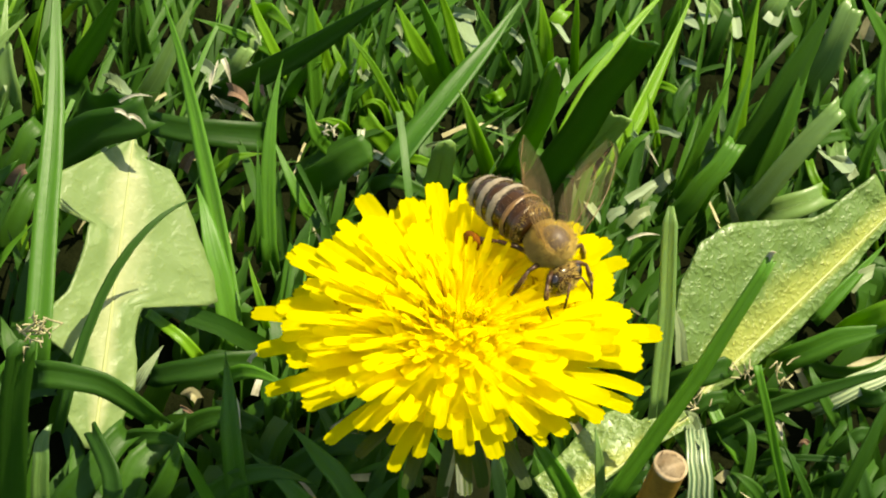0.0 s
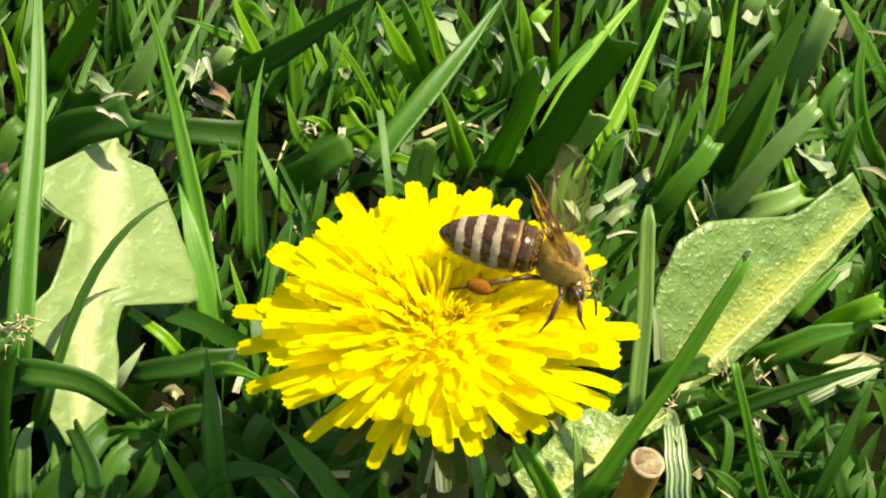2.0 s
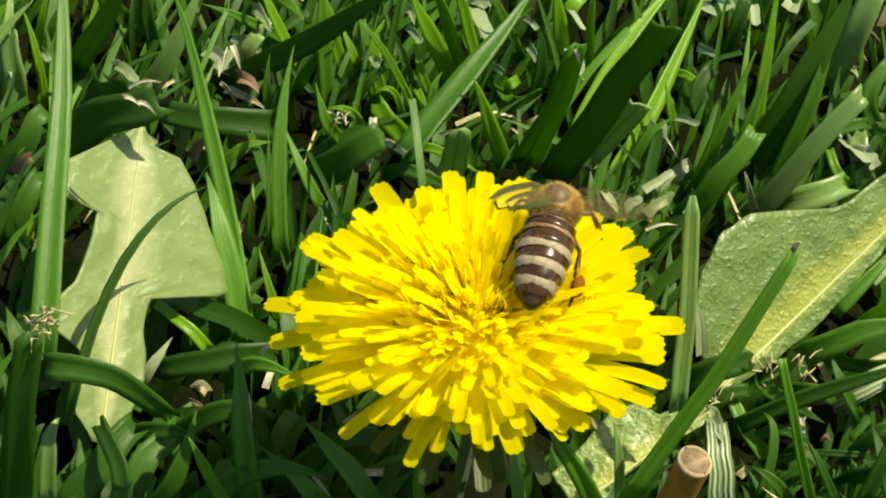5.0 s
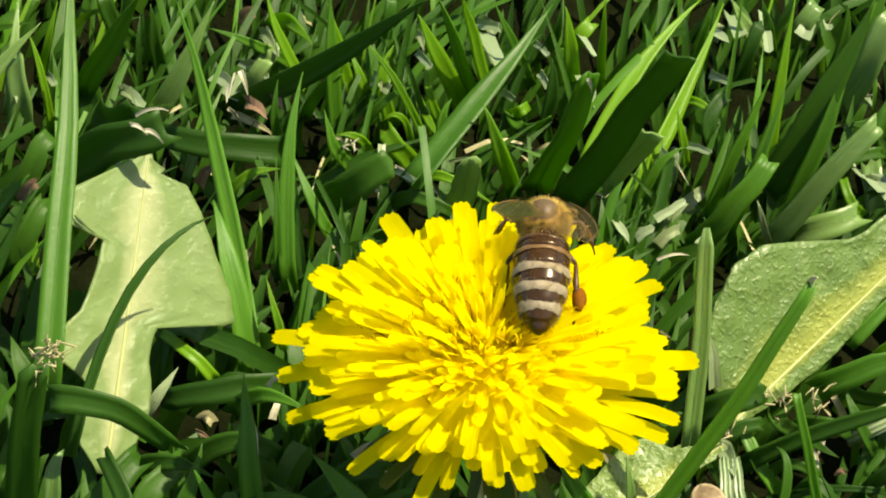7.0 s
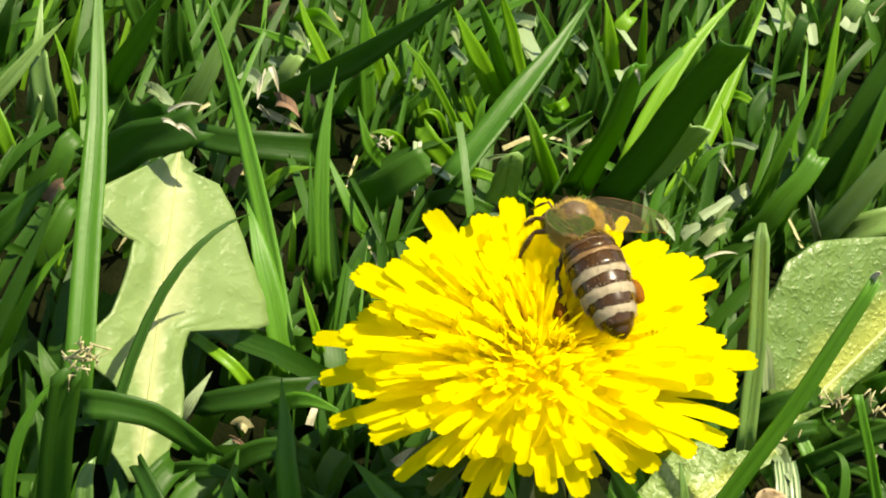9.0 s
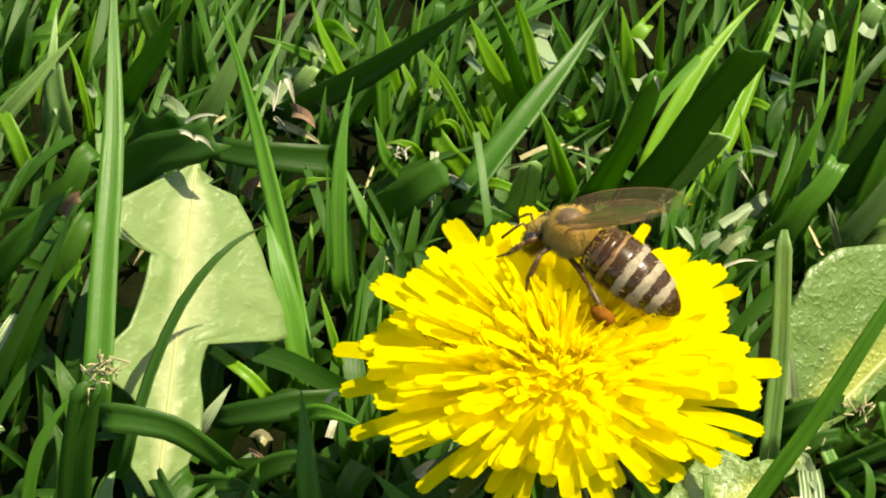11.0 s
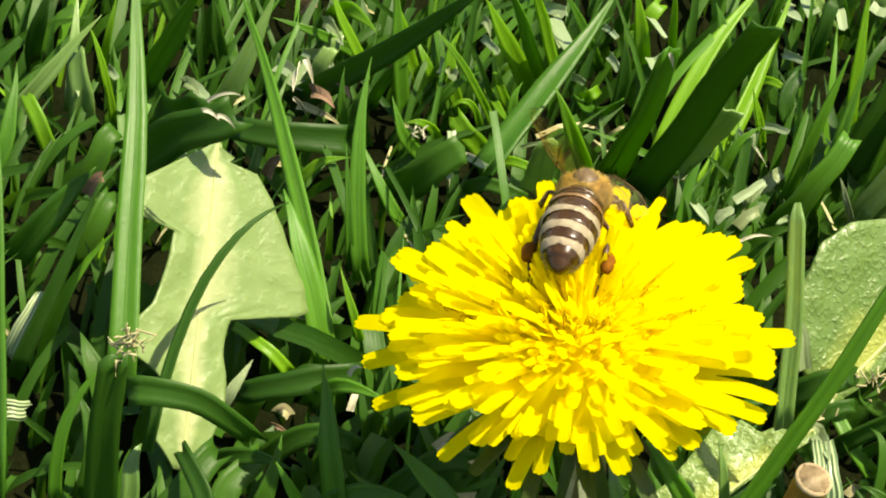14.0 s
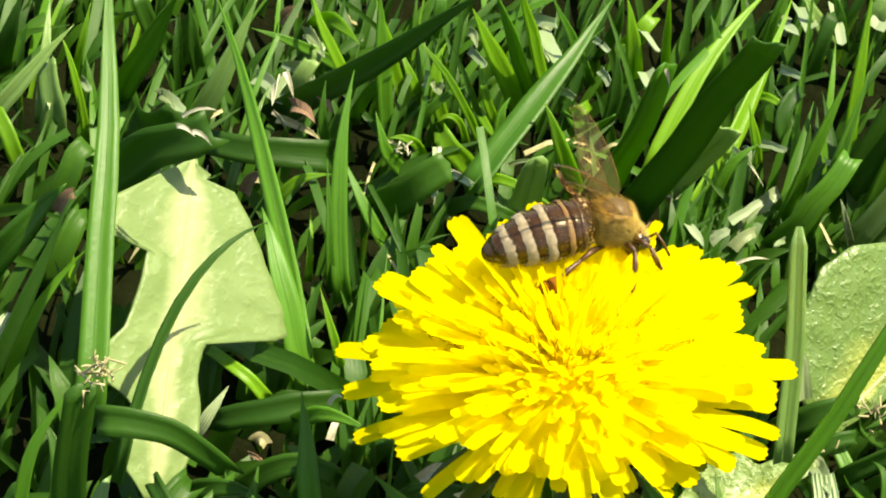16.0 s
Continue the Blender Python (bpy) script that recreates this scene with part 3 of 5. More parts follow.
grass_blade((-14.1, 67.5, 1.8), (-15.1, 66.4, 8.7), (-16.2, 68.1, 14.1), 1.7, -60, "lime")
grass_blade((11.0, 73.7, 3.5), (12.0, 72.6, 6.1), (13.5, 74.0, 7.1), 1.9, -90, "lime", end="cut")
grass_blade((4.3, 62.0, 3.5), (5.1, 61.0, 4.9), (6.0, 62.4, 4.4), 1.3, -90, "lime", end="cut")
grass_blade((-11.7, 65.8, 3.5), (-10.6, 64.5, 5.3), (-9.4, 65.5, 5.3), 1.4, -90, "grey", end="cut")
grass_blade((-1.7, 43.0, 7.1), (-1.3, 38.6, 14.2), (-0.9, 36.5, 19.4), 2.8, -95, "grey", end="cut")
grass_blade((32.5, 51.0, 2.6), (32.5, 50.4, 6.6), (32.9, 52.4, 8.8), 1.2, -80, "lime")
grass_blade((33.9, 51.0, 2.6), (34.3, 51.6, 7.3), (35.5, 55.1, 10.6), 1.0, -60, "lime")
grass_blade((41.0, 45.9, 3.5), (39.3, 45.5, 6.0), (38.6, 47.9, 7.1), 1.1, -90, "lime", end="cut")
grass_blade((-34.8, 45.6, 5.3), (-33.6, 45.2, 8.1), (-32.6, 47.0, 8.8), 0.7, -90, "lime")
grass_blade((-45.8, 60.7, 2.6), (-43.8, 60.1, 9.9), (-43.6, 60.8, 14.1), 1.4, -60, "deep")
grass_blade((-35.7, 68.7, 2.6), (-35.5, 66.9, 9.2), (-35.7, 67.8, 14.1), 1.7, -70, "deep")
grass_blade((-21.0, 55.8, 2.6), (-21.5, 55.1, 8.3), (-21.1, 57.1, 12.4), 1.1, -80, "green")
grass_blade((-19.1, 61.7, 2.6), (-17.1, 60.2, 8.1), (-14.4, 60.2, 10.6), 1.4, -70, "green")
grass_blade((-12.8, 59.2, 2.6), (-10.1, 59.2, 7.3), (-6.9, 60.3, 8.8), 1.1, -80, "green")
grass_blade((-9.0, 61.7, 1.8), (-10.2, 62.7, 7.6), (-8.9, 65.2, 10.6), 1.5, -70, "lime")
grass_blade((-2.8, 54.9, 2.6), (-3.7, 54.7, 7.9), (-2.5, 56.3, 10.6), 1.4, -80, "green")
grass_blade((6.5, 58.7, 2.6), (8.2, 57.7, 9.4), (8.1, 58.8, 14.1), 1.9, -60, "deep")
grass_blade((17.5, 48.4, 1.8), (19.1, 49.2, 7.0), (22.1, 50.8, 8.8), 1.2, -70, "green")
grass_blade((25.5, 48.4, 2.6), (26.2, 47.3, 7.9), (26.6, 49.6, 12.4), 1.5, -80, "deep")
grass_blade((39.7, 67.7, 2.6), (40.4, 65.7, 10.2), (40.4, 66.1, 15.9), 2.2, -60, "deep")
grass_blade((29.8, 67.7, 2.6), (30.6, 67.6, 7.8), (31.8, 69.3, 10.6), 1.7, -80, "deep", end="cut")
grass_blade((25.5, 71.8, 2.6), (25.5, 70.0, 8.4), (26.6, 70.7, 12.4), 1.6, -60, "green")
grass_blade((44.5, 47.5, 3.5), (44.8, 47.4, 9.4), (46.3, 48.6, 12.4), 1.6, -70, "green")
# low deep blades, their dark colour standing in for shadow near the flower
grass_blade((38.3, 20.3, 3.5), (39.5, 15.5, 5.6), (41.7, 14.3, 7.1), 1.9, -80, "deep", end="cut")
grass_blade((27.9, 18.1, 3.5), (29.9, 13.6, 6.2), (33.3, 10.8, 6.2), 1.6, -80, "deep")
grass_blade((34.3, 6.8, 2.6), (36.3, 5.0, 5.7), (38.9, 4.0, 5.3), 1.6, -80, "deep", end="cut")
grass_blade((29.1, 8.1, 2.6), (30.2, 7.6, 6.7), (32.8, 6.0, 5.3), 1.4, -60, "deep", end="cut")
grass_blade((20.8, 13.0, 3.5), (23.1, 12.7, 7.3), (26.4, 13.5, 7.9), 1.5, -80, "deep", end="cut")
grass_blade((29.7, 3.7, 2.6), (27.7, 3.8, 6.4), (25.6, 4.9, 7.1), 1.2, -80, "deep")
grass_blade((35.2, 8.8, 2.6), (37.3, 8.9, 6.8), (39.4, 9.4, 7.1), 1.5, -80, "deep", end="cut")
grass_blade((29.5, 16.6, 2.6), (31.7, 15.3, 5.9), (35.0, 14.4, 5.3), 1.6, -80, "deep", end="cut")
grass_blade((26.7, 10.9, 2.6), (28.4, 10.2, 6.1), (31.1, 9.4, 5.3), 1.1, -100, "deep", end="cut")
grass_blade((39.0, 3.0, 3.5), (37.7, 5.0, 7.4), (36.9, 8.6, 8.8), 1.4, -80, "deep")
grass_blade((35.6, 21.8, 3.5), (38.8, 18.2, 5.9), (42.3, 18.6, 7.9), 1.4, -90, "deep")
grass_blade((37.6, 14.5, 2.6), (35.5, 15.4, 6.6), (34.6, 17.9, 7.9), 1.2, -60, "deep")
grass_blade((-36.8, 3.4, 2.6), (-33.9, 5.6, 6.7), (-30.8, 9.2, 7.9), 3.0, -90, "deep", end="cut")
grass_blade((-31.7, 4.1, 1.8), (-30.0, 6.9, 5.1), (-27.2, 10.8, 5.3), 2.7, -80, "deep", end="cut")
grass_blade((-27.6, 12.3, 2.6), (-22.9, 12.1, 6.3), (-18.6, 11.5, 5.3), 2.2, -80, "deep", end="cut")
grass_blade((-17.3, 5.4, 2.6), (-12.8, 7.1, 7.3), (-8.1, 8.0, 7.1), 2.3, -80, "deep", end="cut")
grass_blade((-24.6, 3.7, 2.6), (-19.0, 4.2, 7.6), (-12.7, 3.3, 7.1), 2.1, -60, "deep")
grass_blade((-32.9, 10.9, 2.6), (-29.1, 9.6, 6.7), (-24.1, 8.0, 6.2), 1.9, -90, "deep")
grass_blade((-23.7, 18.8, 2.6), (-20.5, 17.1, 7.2), (-15.4, 15.0, 7.1), 1.7, -90, "green")
grass_blade((-32.1, 28.8, 2.6), (-28.8, 27.6, 5.6), (-25.9, 26.4, 4.4), 2.3, -80, "grey", end="cut")
grass_blade((-44.0, 66.7, 2.6), (-40.5, 57.8, 6.0), (-35.8, 54.4, 10.6), 3.8, -80, "deep", end="cut")
grass_blade((-23.7, 78.3, 2.6), (-21.2, 73.9, 7.0), (-18.3, 69.5, 7.1), 2.0, -90, "lime")
grass_blade((-10.7, 75.0, 1.8), (-9.9, 74.5, 6.5), (-9.5, 75.8, 8.8), 1.5, -80, "green", end="cut")
grass_blade((-6.5, 66.7, 1.8), (-5.1, 59.8, 4.3), (-3.8, 55.7, 5.3), 1.0, -80, "lime")
grass_blade((4.0, 65.7, 1.8), (5.1, 58.1, 4.9), (8.1, 55.5, 8.8), 1.7, -70, "green")
grass_blade((6.8, 72.9, 1.8), (8.6, 69.9, 7.6), (9.7, 70.1, 12.4), 2.0, -60, "deep")
grass_blade((10.7, 67.7, 1.8), (10.7, 66.4, 8.7), (9.9, 67.8, 14.1), 1.9, -80, "lime")
grass_blade((18.4, 65.7, 2.6), (19.4, 65.0, 8.3), (18.6, 67.0, 12.4), 1.9, -70, "green")
grass_blade((28.0, 55.8, 2.6), (25.2, 56.2, 6.5), (27.2, 59.3, 8.8), 1.9, -60, "deep", end="cut")
grass_blade((38.7, 49.3, 2.6), (39.5, 50.4, 6.7), (43.4, 51.9, 7.1), 1.6, -60, "deep", end="cut")
grass_blade((46.4, 54.9, 2.6), (43.8, 55.2, 7.4), (46.3, 58.2, 10.6), 1.9, -100, "green", end="cut")
grass_blade((-13.3, 54.0, 2.6), (-14.9, 52.2, 6.8), (-16.1, 54.4, 10.6), 1.4, -70, "green")
grass_blade((-11.4, 55.8, 2.6), (-12.5, 54.5, 6.4), (-15.0, 54.2, 7.1), 1.1, -90, "lime")
grass_blade((-3.8, 61.7, 2.6), (-5.1, 61.8, 6.7), (-5.4, 64.3, 8.8), 1.0, -80, "lime")
grass_blade((-39.7, 75.0, 2.6), (-40.7, 71.5, 8.0), (-41.4, 71.2, 12.4), 2.2, -60, "deep", end="cut")
grass_blade((-48.5, 48.4, 2.6), (-46.7, 49.6, 7.4), (-45.0, 51.7, 8.8), 2.5, -80, "deep", end="cut")
grass_blade((-47.5, 37.9, 2.6), (-45.8, 39.2, 7.2), (-44.1, 41.8, 8.8), 2.4, -70, "deep", end="cut")
grass_blade((-50.1, 3.8, 7.1), (-50.1, 20.3, 23.2), (-51.1, 40.5, 38.8), 2.6, -100, "green")
grass_blade((-53.4, 14.7, 7.1), (-50.6, 13.5, 8.6), (-48.5, 14.2, 7.9), 2.1, -95, "pale", end="cut")
grass_blade((-59.2, 59.5, 2.6), (-53.2, 60.6, 9.2), (-47.2, 64.4, 14.1), 1.9, -70, "grey")
grass_blade((-52.4, 54.2, 1.8), (-53.3, 54.7, 6.3), (-55.1, 57.5, 8.8), 1.8, -95, "lime", end="cut")
grass_blade((-52.0, 62.2, 2.6), (-51.2, 65.4, 8.3), (-50.9, 71.3, 12.4), 1.4, -80, "grey")
grass_blade((-53.9, 36.6, 5.3), (-48.8, 36.3, 11.7), (-44.2, 38.2, 15.9), 2.9, -80, "green")
grass_blade((-51.7, 21.4, 4.4), (-46.8, 24.4, 13.2), (-42.0, 30.7, 21.2), 1.6, -60, "deep")
grass_blade((-53.0, 25.6, 2.6), (-50.9, 26.4, 6.5), (-49.3, 29.0, 7.9), 1.7, -110, "pale", end="cut")
grass_blade((-45.1, 5.1, 5.3), (-43.6, 7.5, 12.9), (-39.6, 11.2, 17.6), 1.2, -70, "green")
grass_blade((-59.2, 49.9, 3.5), (-56.4, 52.5, 8.3), (-55.7, 58.7, 12.4), 1.8, -80, "green")
grass_blade((-57.6, 70.6, 2.6), (-55.7, 68.8, 8.9), (-53.2, 70.0, 14.1), 2.1, -60, "deep")
grass_blade((-55.1, 29.2, 5.3), (-53.9, 31.3, 9.4), (-54.8, 34.8, 10.6), 1.4, -90, "green")
grass_blade((-43.4, 7.4, 3.5), (-41.8, 8.9, 8.9), (-43.3, 12.5, 12.4), 2.0, -80, "deep")


def keep_clear(x, y):
    """Where no short filling grass stands: the flower, its stalk and the broad leaves."""
    if (x - 0) ** 2 + (y - 2) ** 2 < 8 ** 2:
        return True
    if -42 < x < -19 and 8 < y < 40:
        return True
    return 19 < x < 48 and 8 < y < 40


def lawn(name, count, seed, kind, tall, wide, label, spread):
    rng = random.Random(seed)
    bodies = []
    x0, x1, y0, y1 = spread
    while len(bodies) < count:
        x, y = rng.uniform(x0, x1), rng.uniform(y0, y1)
        h = rng.uniform(*tall)
        if keep_clear(x, y) and h > 4:
            continue
        if y < 12:
            h *= 0.6
        a = rng.gauss(1.15, 0.65)
        lean = rng.uniform(0.8, 2.8) * h
        tip = Vector((x + math.cos(a) * lean, y + math.sin(a) * lean, h))
        if keep_clear(tip.x, tip.y - 0.4 * h) and h > 6:
            continue
        mid = Vector((x + math.cos(a) * lean * 0.43, y + math.sin(a) * lean * 0.43, h * 0.56))
        bodies.append(blade_body((x, y, -3), mid, tip, rng.uniform(*wide), rng.uniform(-170, -10), "point" if rng.random() < 0.75 else "cut", 6, 3, 0))
    ob = place(name, mesh_of(name, *[(v, f) for v, f, u in [join(*bodies)]][0], GRASS[kind], join(*bodies)[2]))
    tagged(ob, label, "grass", kind="stuff")


# dark low filling that paints the shade between the taller blades
lawn("short_grass", 1500, 3, "deep", (2.5, 8), (0.6, 1.6), "dense short lawn grass, dark green for the shade low among blades", (-85, 85, -20, 125))
for patch, seed in (((-160, -85, -180, 125), 41), ((85, 160, -180, 125), 43)):
    lawn("short_grass", 900, seed, "deep", (3, 11), (1.0, 2.2), "dark green short lawn grass beside the flower", patch)
    lawn("short_grass", 400, seed + 1, "green", (4, 13), (1.0, 2.2), "mid-green short lawn grass beside the flower", patch)
lawn("short_grass", 130, 5, "green", (5, 14), (0.6, 1.4), "dense mid-green short lawn grass", (-85, 85, -15, 125))
lawn("short_grass", 55, 7, "lime", (4, 11), (0.4, 0.9), "bright yellow-green short lawn grass", (-85, 85, 20, 125))
lawn("short_grass", 500, 17, "green", (5, 14), (1.0, 2.0), "mid-green short lawn grass", (-85, 85, -180, -22))
lawn("short_grass", 500, 18, "deep", (5, 14), (1.0, 2.0), "dark green short lawn grass", (-85, 85, -180, -22))
# dark filling in place of the shadow below the flower and the leaf
lawn("short_grass", 420, 33, "deep", (2.5, 7.5), (1.2, 2.6), "low grass with the flower's shade put into its dark green", (-46, 12, -14, 34))
lawn("short_grass", 380, 35, "deep", (2.5, 7.5), (1.0, 2.2), "low grass beside the broad leaf, dark green for shade", (10, 56, -14, 46))
lawn("taller_grass", 90, 15, "green", (12, 28), (1.2, 2.4), "mid-green lawn grass blades", (-85, 85, 85, 128))
for patch, share, seed in (((-260, 260, 120, 330), 1.0, 9), ((-300, -150, -180, 120), 0.5, 11), ((150, 300, -180, 120), 0.5, 13)):
    lawn("far_grass", int(1500 * share), seed, "green", (12, 34), (2.0, 3.6), "mid-green lawn grass further off", patch)
    lawn("far_grass", int(1900 * share), seed + 40, "deep", (10, 30), (2.0, 3.6), "dark green lawn grass around", patch)
for patch, count, seed in (((-1000, -300, -800, 1200), 3600, 19), ((300, 1000, -800, 1200), 3600, 23), ((-260, 260, 330, 1200), 1200, 27), ((-260, 260, -800, -180), 850, 29)):
    lawn("far_grass", count, seed, "green", (18, 45), (4.0, 8.0), "mid-green lawn grass stretching away", patch)


# broad leaves
def broad_leaf(base, mid, tip, side, profile, material, label, droop=0.0, cup=0.12, ripple=0.25):
    """A leaf in mm: its midrib bends from base through mid to tip; side points to its one flank; profile has rows of (share of the length, flank, other flank)."""
    base, mid, tip, side = Vector(base), Vector(mid), Vector(tip), Vector(side).normalized()
    ctrl = mid * 2 - (base + tip) / 2
    rows, half = 56, 12
    grid, ups, rib = [], [], []
    at = [p[0] for p in profile]
    for i in range(rows + 1):
        s = i / rows
        p = base * (1 - s) ** 2 + ctrl * 2 * s * (1 - s) + tip * s * s
        t = ((ctrl - base) * (1 - s) + (tip - ctrl) * s).normalized()
        w = (side - t * side.dot(t)).normalized()
        up = t.cross(w).normalized()
        if up.z < 0:
            up = -up
        a, b = np.interp(s, at, [q[1] for q in profile]), np.interp(s, at, [q[2] for q in profile])
        row = []
        for c in range(-half, half + 1):
            u = c / half
            x = u * (a if u > 0 else b)
            q = p + w * x
            puff = ripple * noise.noise(q * 0.55) + 0.5 * ripple * noise.noise(q * 1.6) + 0.22 * ripple * abs(math.sin(9 * s + 2.2 * abs(u)))
            q = q + up * (cup * abs(x) * (0.4 + 0.5 * abs(u)) + puff * min(1, abs(u) * 3)) + t * (droop * x)
            row.append(q * MM)
        grid.append(row)
        ups.append(up)
        rib.append((p + up * 0.02) * MM)
    foot = base * MM
    v, f, uv = sheet(grid, 0.3 * MM, ups)
    ob = place("broad_leaf", mesh_of("broad_leaf", [q - foot for q in v], f, material, uv))
    ob.location = foot
    tagged(ob, label, "leaf", "broad weed leaves")
    n = len(rib)
    v, f, uv = tube([q - foot for q in rib], [(0.24 - 0.16 * i / n) * MM for i in range(n)], 8, 0.6)
    place("midrib", mesh_of("midrib", v, f, RIB, uv), ob, "yellowish-white leaf midrib")
    return ob


broad_leaf((-34.5, 9.8, 4.4), (-33.1, 23.2, 12.4), (-31.8, 36.5, 20.3), (-8.07, -2.39, 5.40),
           ((0, 0.8, 0.7), (0.001, 0.8, 0.7), (0.009, 1.0, 0.7), (0.072, 2.9, 2.1), (0.089, 3.1, 2.5), (0.146, 3.8, 3.1), (0.187, 3.5, 3.5), (0.257, 3.0, 3.5), (0.277, 4.3, 3.5), (0.326, 7.6, 3.1), (0.364, 7.1, 2.8), (0.389, 6.8, 2.9), (0.437, 5.6, 3.0), (0.458, 5.0, 3.2), (0.465, 4.9, 3.3), (0.526, 4.3, 11.5), (0.531, 4.3, 11.4), (0.611, 3.8, 10.6), (0.617, 3.8, 10.5), (0.676, 3.6, 9.4), (0.701, 3.4, 9.0), (0.727, 9.6, 8.5), (0.735, 9.5, 8.4), (0.831, 7.4, 6.7), (0.861, 6.1, 6.2), (0.915, 3.8, 4.8), (0.932, 3.1, 4.3), (0.935, 2.9, 0.9), (0.961, 1.8, 2.2), (0.985, 0.8, 0.3), (0.987, 0.7, 0.3), (1, 0.7, 0.3)),
           LEAF_PALE, "pale green lobed dandelion leaf in the sun", cup=0.03)
broad_leaf((24.3, 16.6, 4.4), (34.9, 26.5, 7.5), (45.4, 36.4, 10.6), (-5.11, 2.94, 8.08),
           ((0, 5.5, 1.0), (0.039, 7.4, 1.0), (0.063, 8.6, 1.1), (0.153, 10.7, 1.5), (0.226, 11.8, 1.8), (0.28, 12.6, 2.0), (0.403, 12.0, 2.3), (0.416, 11.9, 2.3), (0.552, 9.1, 2.2), (0.59, 8.3, 2.1), (0.706, 5.8, 1.7), (0.778, 5.4, 1.5), (0.864, 5.0, 1.3), (0.955, 4.8, 1.0), (1, 4.7, 1.0)),
           LEAF_GREEN, "bumpy mid-green broad leaf with a pale midrib", cup=0.03, ripple=0.4)
broad_leaf((9.7, 3.0, 3.5), (16.0, 7.2, 5.3), (22.4, 11.5, 7.1), (-5.77, 6.95, 4.28),
           ((0, 3.8, 1.8), (0.02, 3.8, 1.8), (0.095, 3.8, 1.4), (0.314, 4.4, 0.3), (0.322, 4.5, 0.3), (0.496, 5.1, 0.3), (0.524, 5.3, 0.3), (0.7, 4.4, 0.3), (0.729, 2.9, 0.4), (0.738, 2.5, 0.4), (0.844, 2.0, 0.6), (0.949, 1.3, 0.8), (1, 1.0, 0.8)),
           LEAF_GREEN, "pale green broad leaf under the flower", cup=0.03, ripple=0.4)


# the flower
def strap(length, width, curl, lift, blunt=1.0, rows=7, cols=7):
    """A ray floret in mm along x: narrow foot, channelled strap, cut-off end with five small teeth."""
    grid = []
    for i in range(rows + 1):
        s = i / rows
        w = width * (0.30 + 0.70 * min(1, s * 1.9)) * (1 - (0.10 + 0.5 * (1 - blunt)) * max(0, (s - 0.7) / 0.3) ** 2)
        x = length * (s - 0.06 * curl * s * s)
        z = lift * math.sin(s * math.pi * 0.5) * length * 0.1 - curl * length * 0.16 * s ** 2.4
        row = []
        for c in range(cols):
            u = c / (cols - 1) * 2 - 1
            dx = 0.0
            if i == rows:
                dx = (0.07 if c % 2 else -0.03) - 0.20 * abs(u) ** 2.6
            row.append(Vector((x + dx * width, u * w / 2, z + 0.16 * w * u * u * (1 - 0.5 * s))) * MM)
        grid.append(row)
    return sheet(grid)


def dandelion(centre):
    rng = random.Random(21)
    foot = Vector((1.5, 4.5, -1.0)) * MM
    thing = new("dandelion")
    thing.location = foot
    tagged(thing, "fully open bright yellow dandelion flower on a short stalk", "flower")
    centre = Vector(centre)
    c = centre * MM - foot
    path = [Vector((0, 0, 0)), c * 0.35 + Vector((0.8, 0, 0)) * MM, c * 0.7 + Vector((0.6, 0, 0)) * MM, c - Vector((0, 0, 2.5)) * MM]
    v, f, uv = tube(path, [1.7 * MM, 1.6 * MM, 1.55 * MM, 1.7 * MM], 14)
    place("stalk", mesh_of("stalk", v, f, STEM, uv), thing, "reddish-green hollow flower stalk")
    v, f, uv = tube([c + Vector((0, 0, z)) * MM for z in (-5.5, -4.6, -3.0, -1.2, 0.0)], [1.5 * MM, 3.4 * MM, 4.6 * MM, 4.4 * MM, 3.0 * MM], 20)
    place("receptacle", mesh_of("receptacle", v, f, BRACT, uv), thing, "green cup of bracts under the flower, darkened for the florets' shade")
    # bracts: an inner ring that hugs the flower and an outer ring bent back
    meshes = []
    for length, width, curl in ((9.0, 1.4, 0.6), (9.5, 1.3, 1.4), (8.5, 1.2, 2.4)):
        v, f, uv = strap(length, width, curl, 0.5)
        meshes.append(mesh_of("bract", v, f, BRACT, uv))
    for i in range(26):
        az = 360 * i / 26 + rng.uniform(-4, 4)
        out = i % 2
        m = pose(0, 0, 0, rng.uniform(-12, 12), 0, 0)
        m = Matrix.Translation(c + Vector((0, 0, -2.2 - 0.6 * out)) * MM) @ pose(0, 0, 0, 0, (38 if out else 6) + rng.uniform(-8, 8), az) @ pose(2.6 * MM, 0, 0, rng.uniform(-10, 10))
        place("bract", meshes[2 if out else i % 4 // 2], thing).matrix_basis = m
    v, f, uv = tube([c + Vector((0, 0, z)) * MM for z in (-1.0, 0.5, 2.5, 4.0, 5.3, 6.1, 6.5, 6.7)], [q * MM for q in (5.5, 8.2, 7.8, 6.9, 5.5, 4.0, 2.0, 0.2)], 40)
    v = [q + (q - c).normalized() * 0.35 * MM * noise.noise(q * 1500) for q in v]
    place("floret_base", mesh_of("floret_base", v, f, PETAL, uv), thing, "dense yellow mound of young florets")
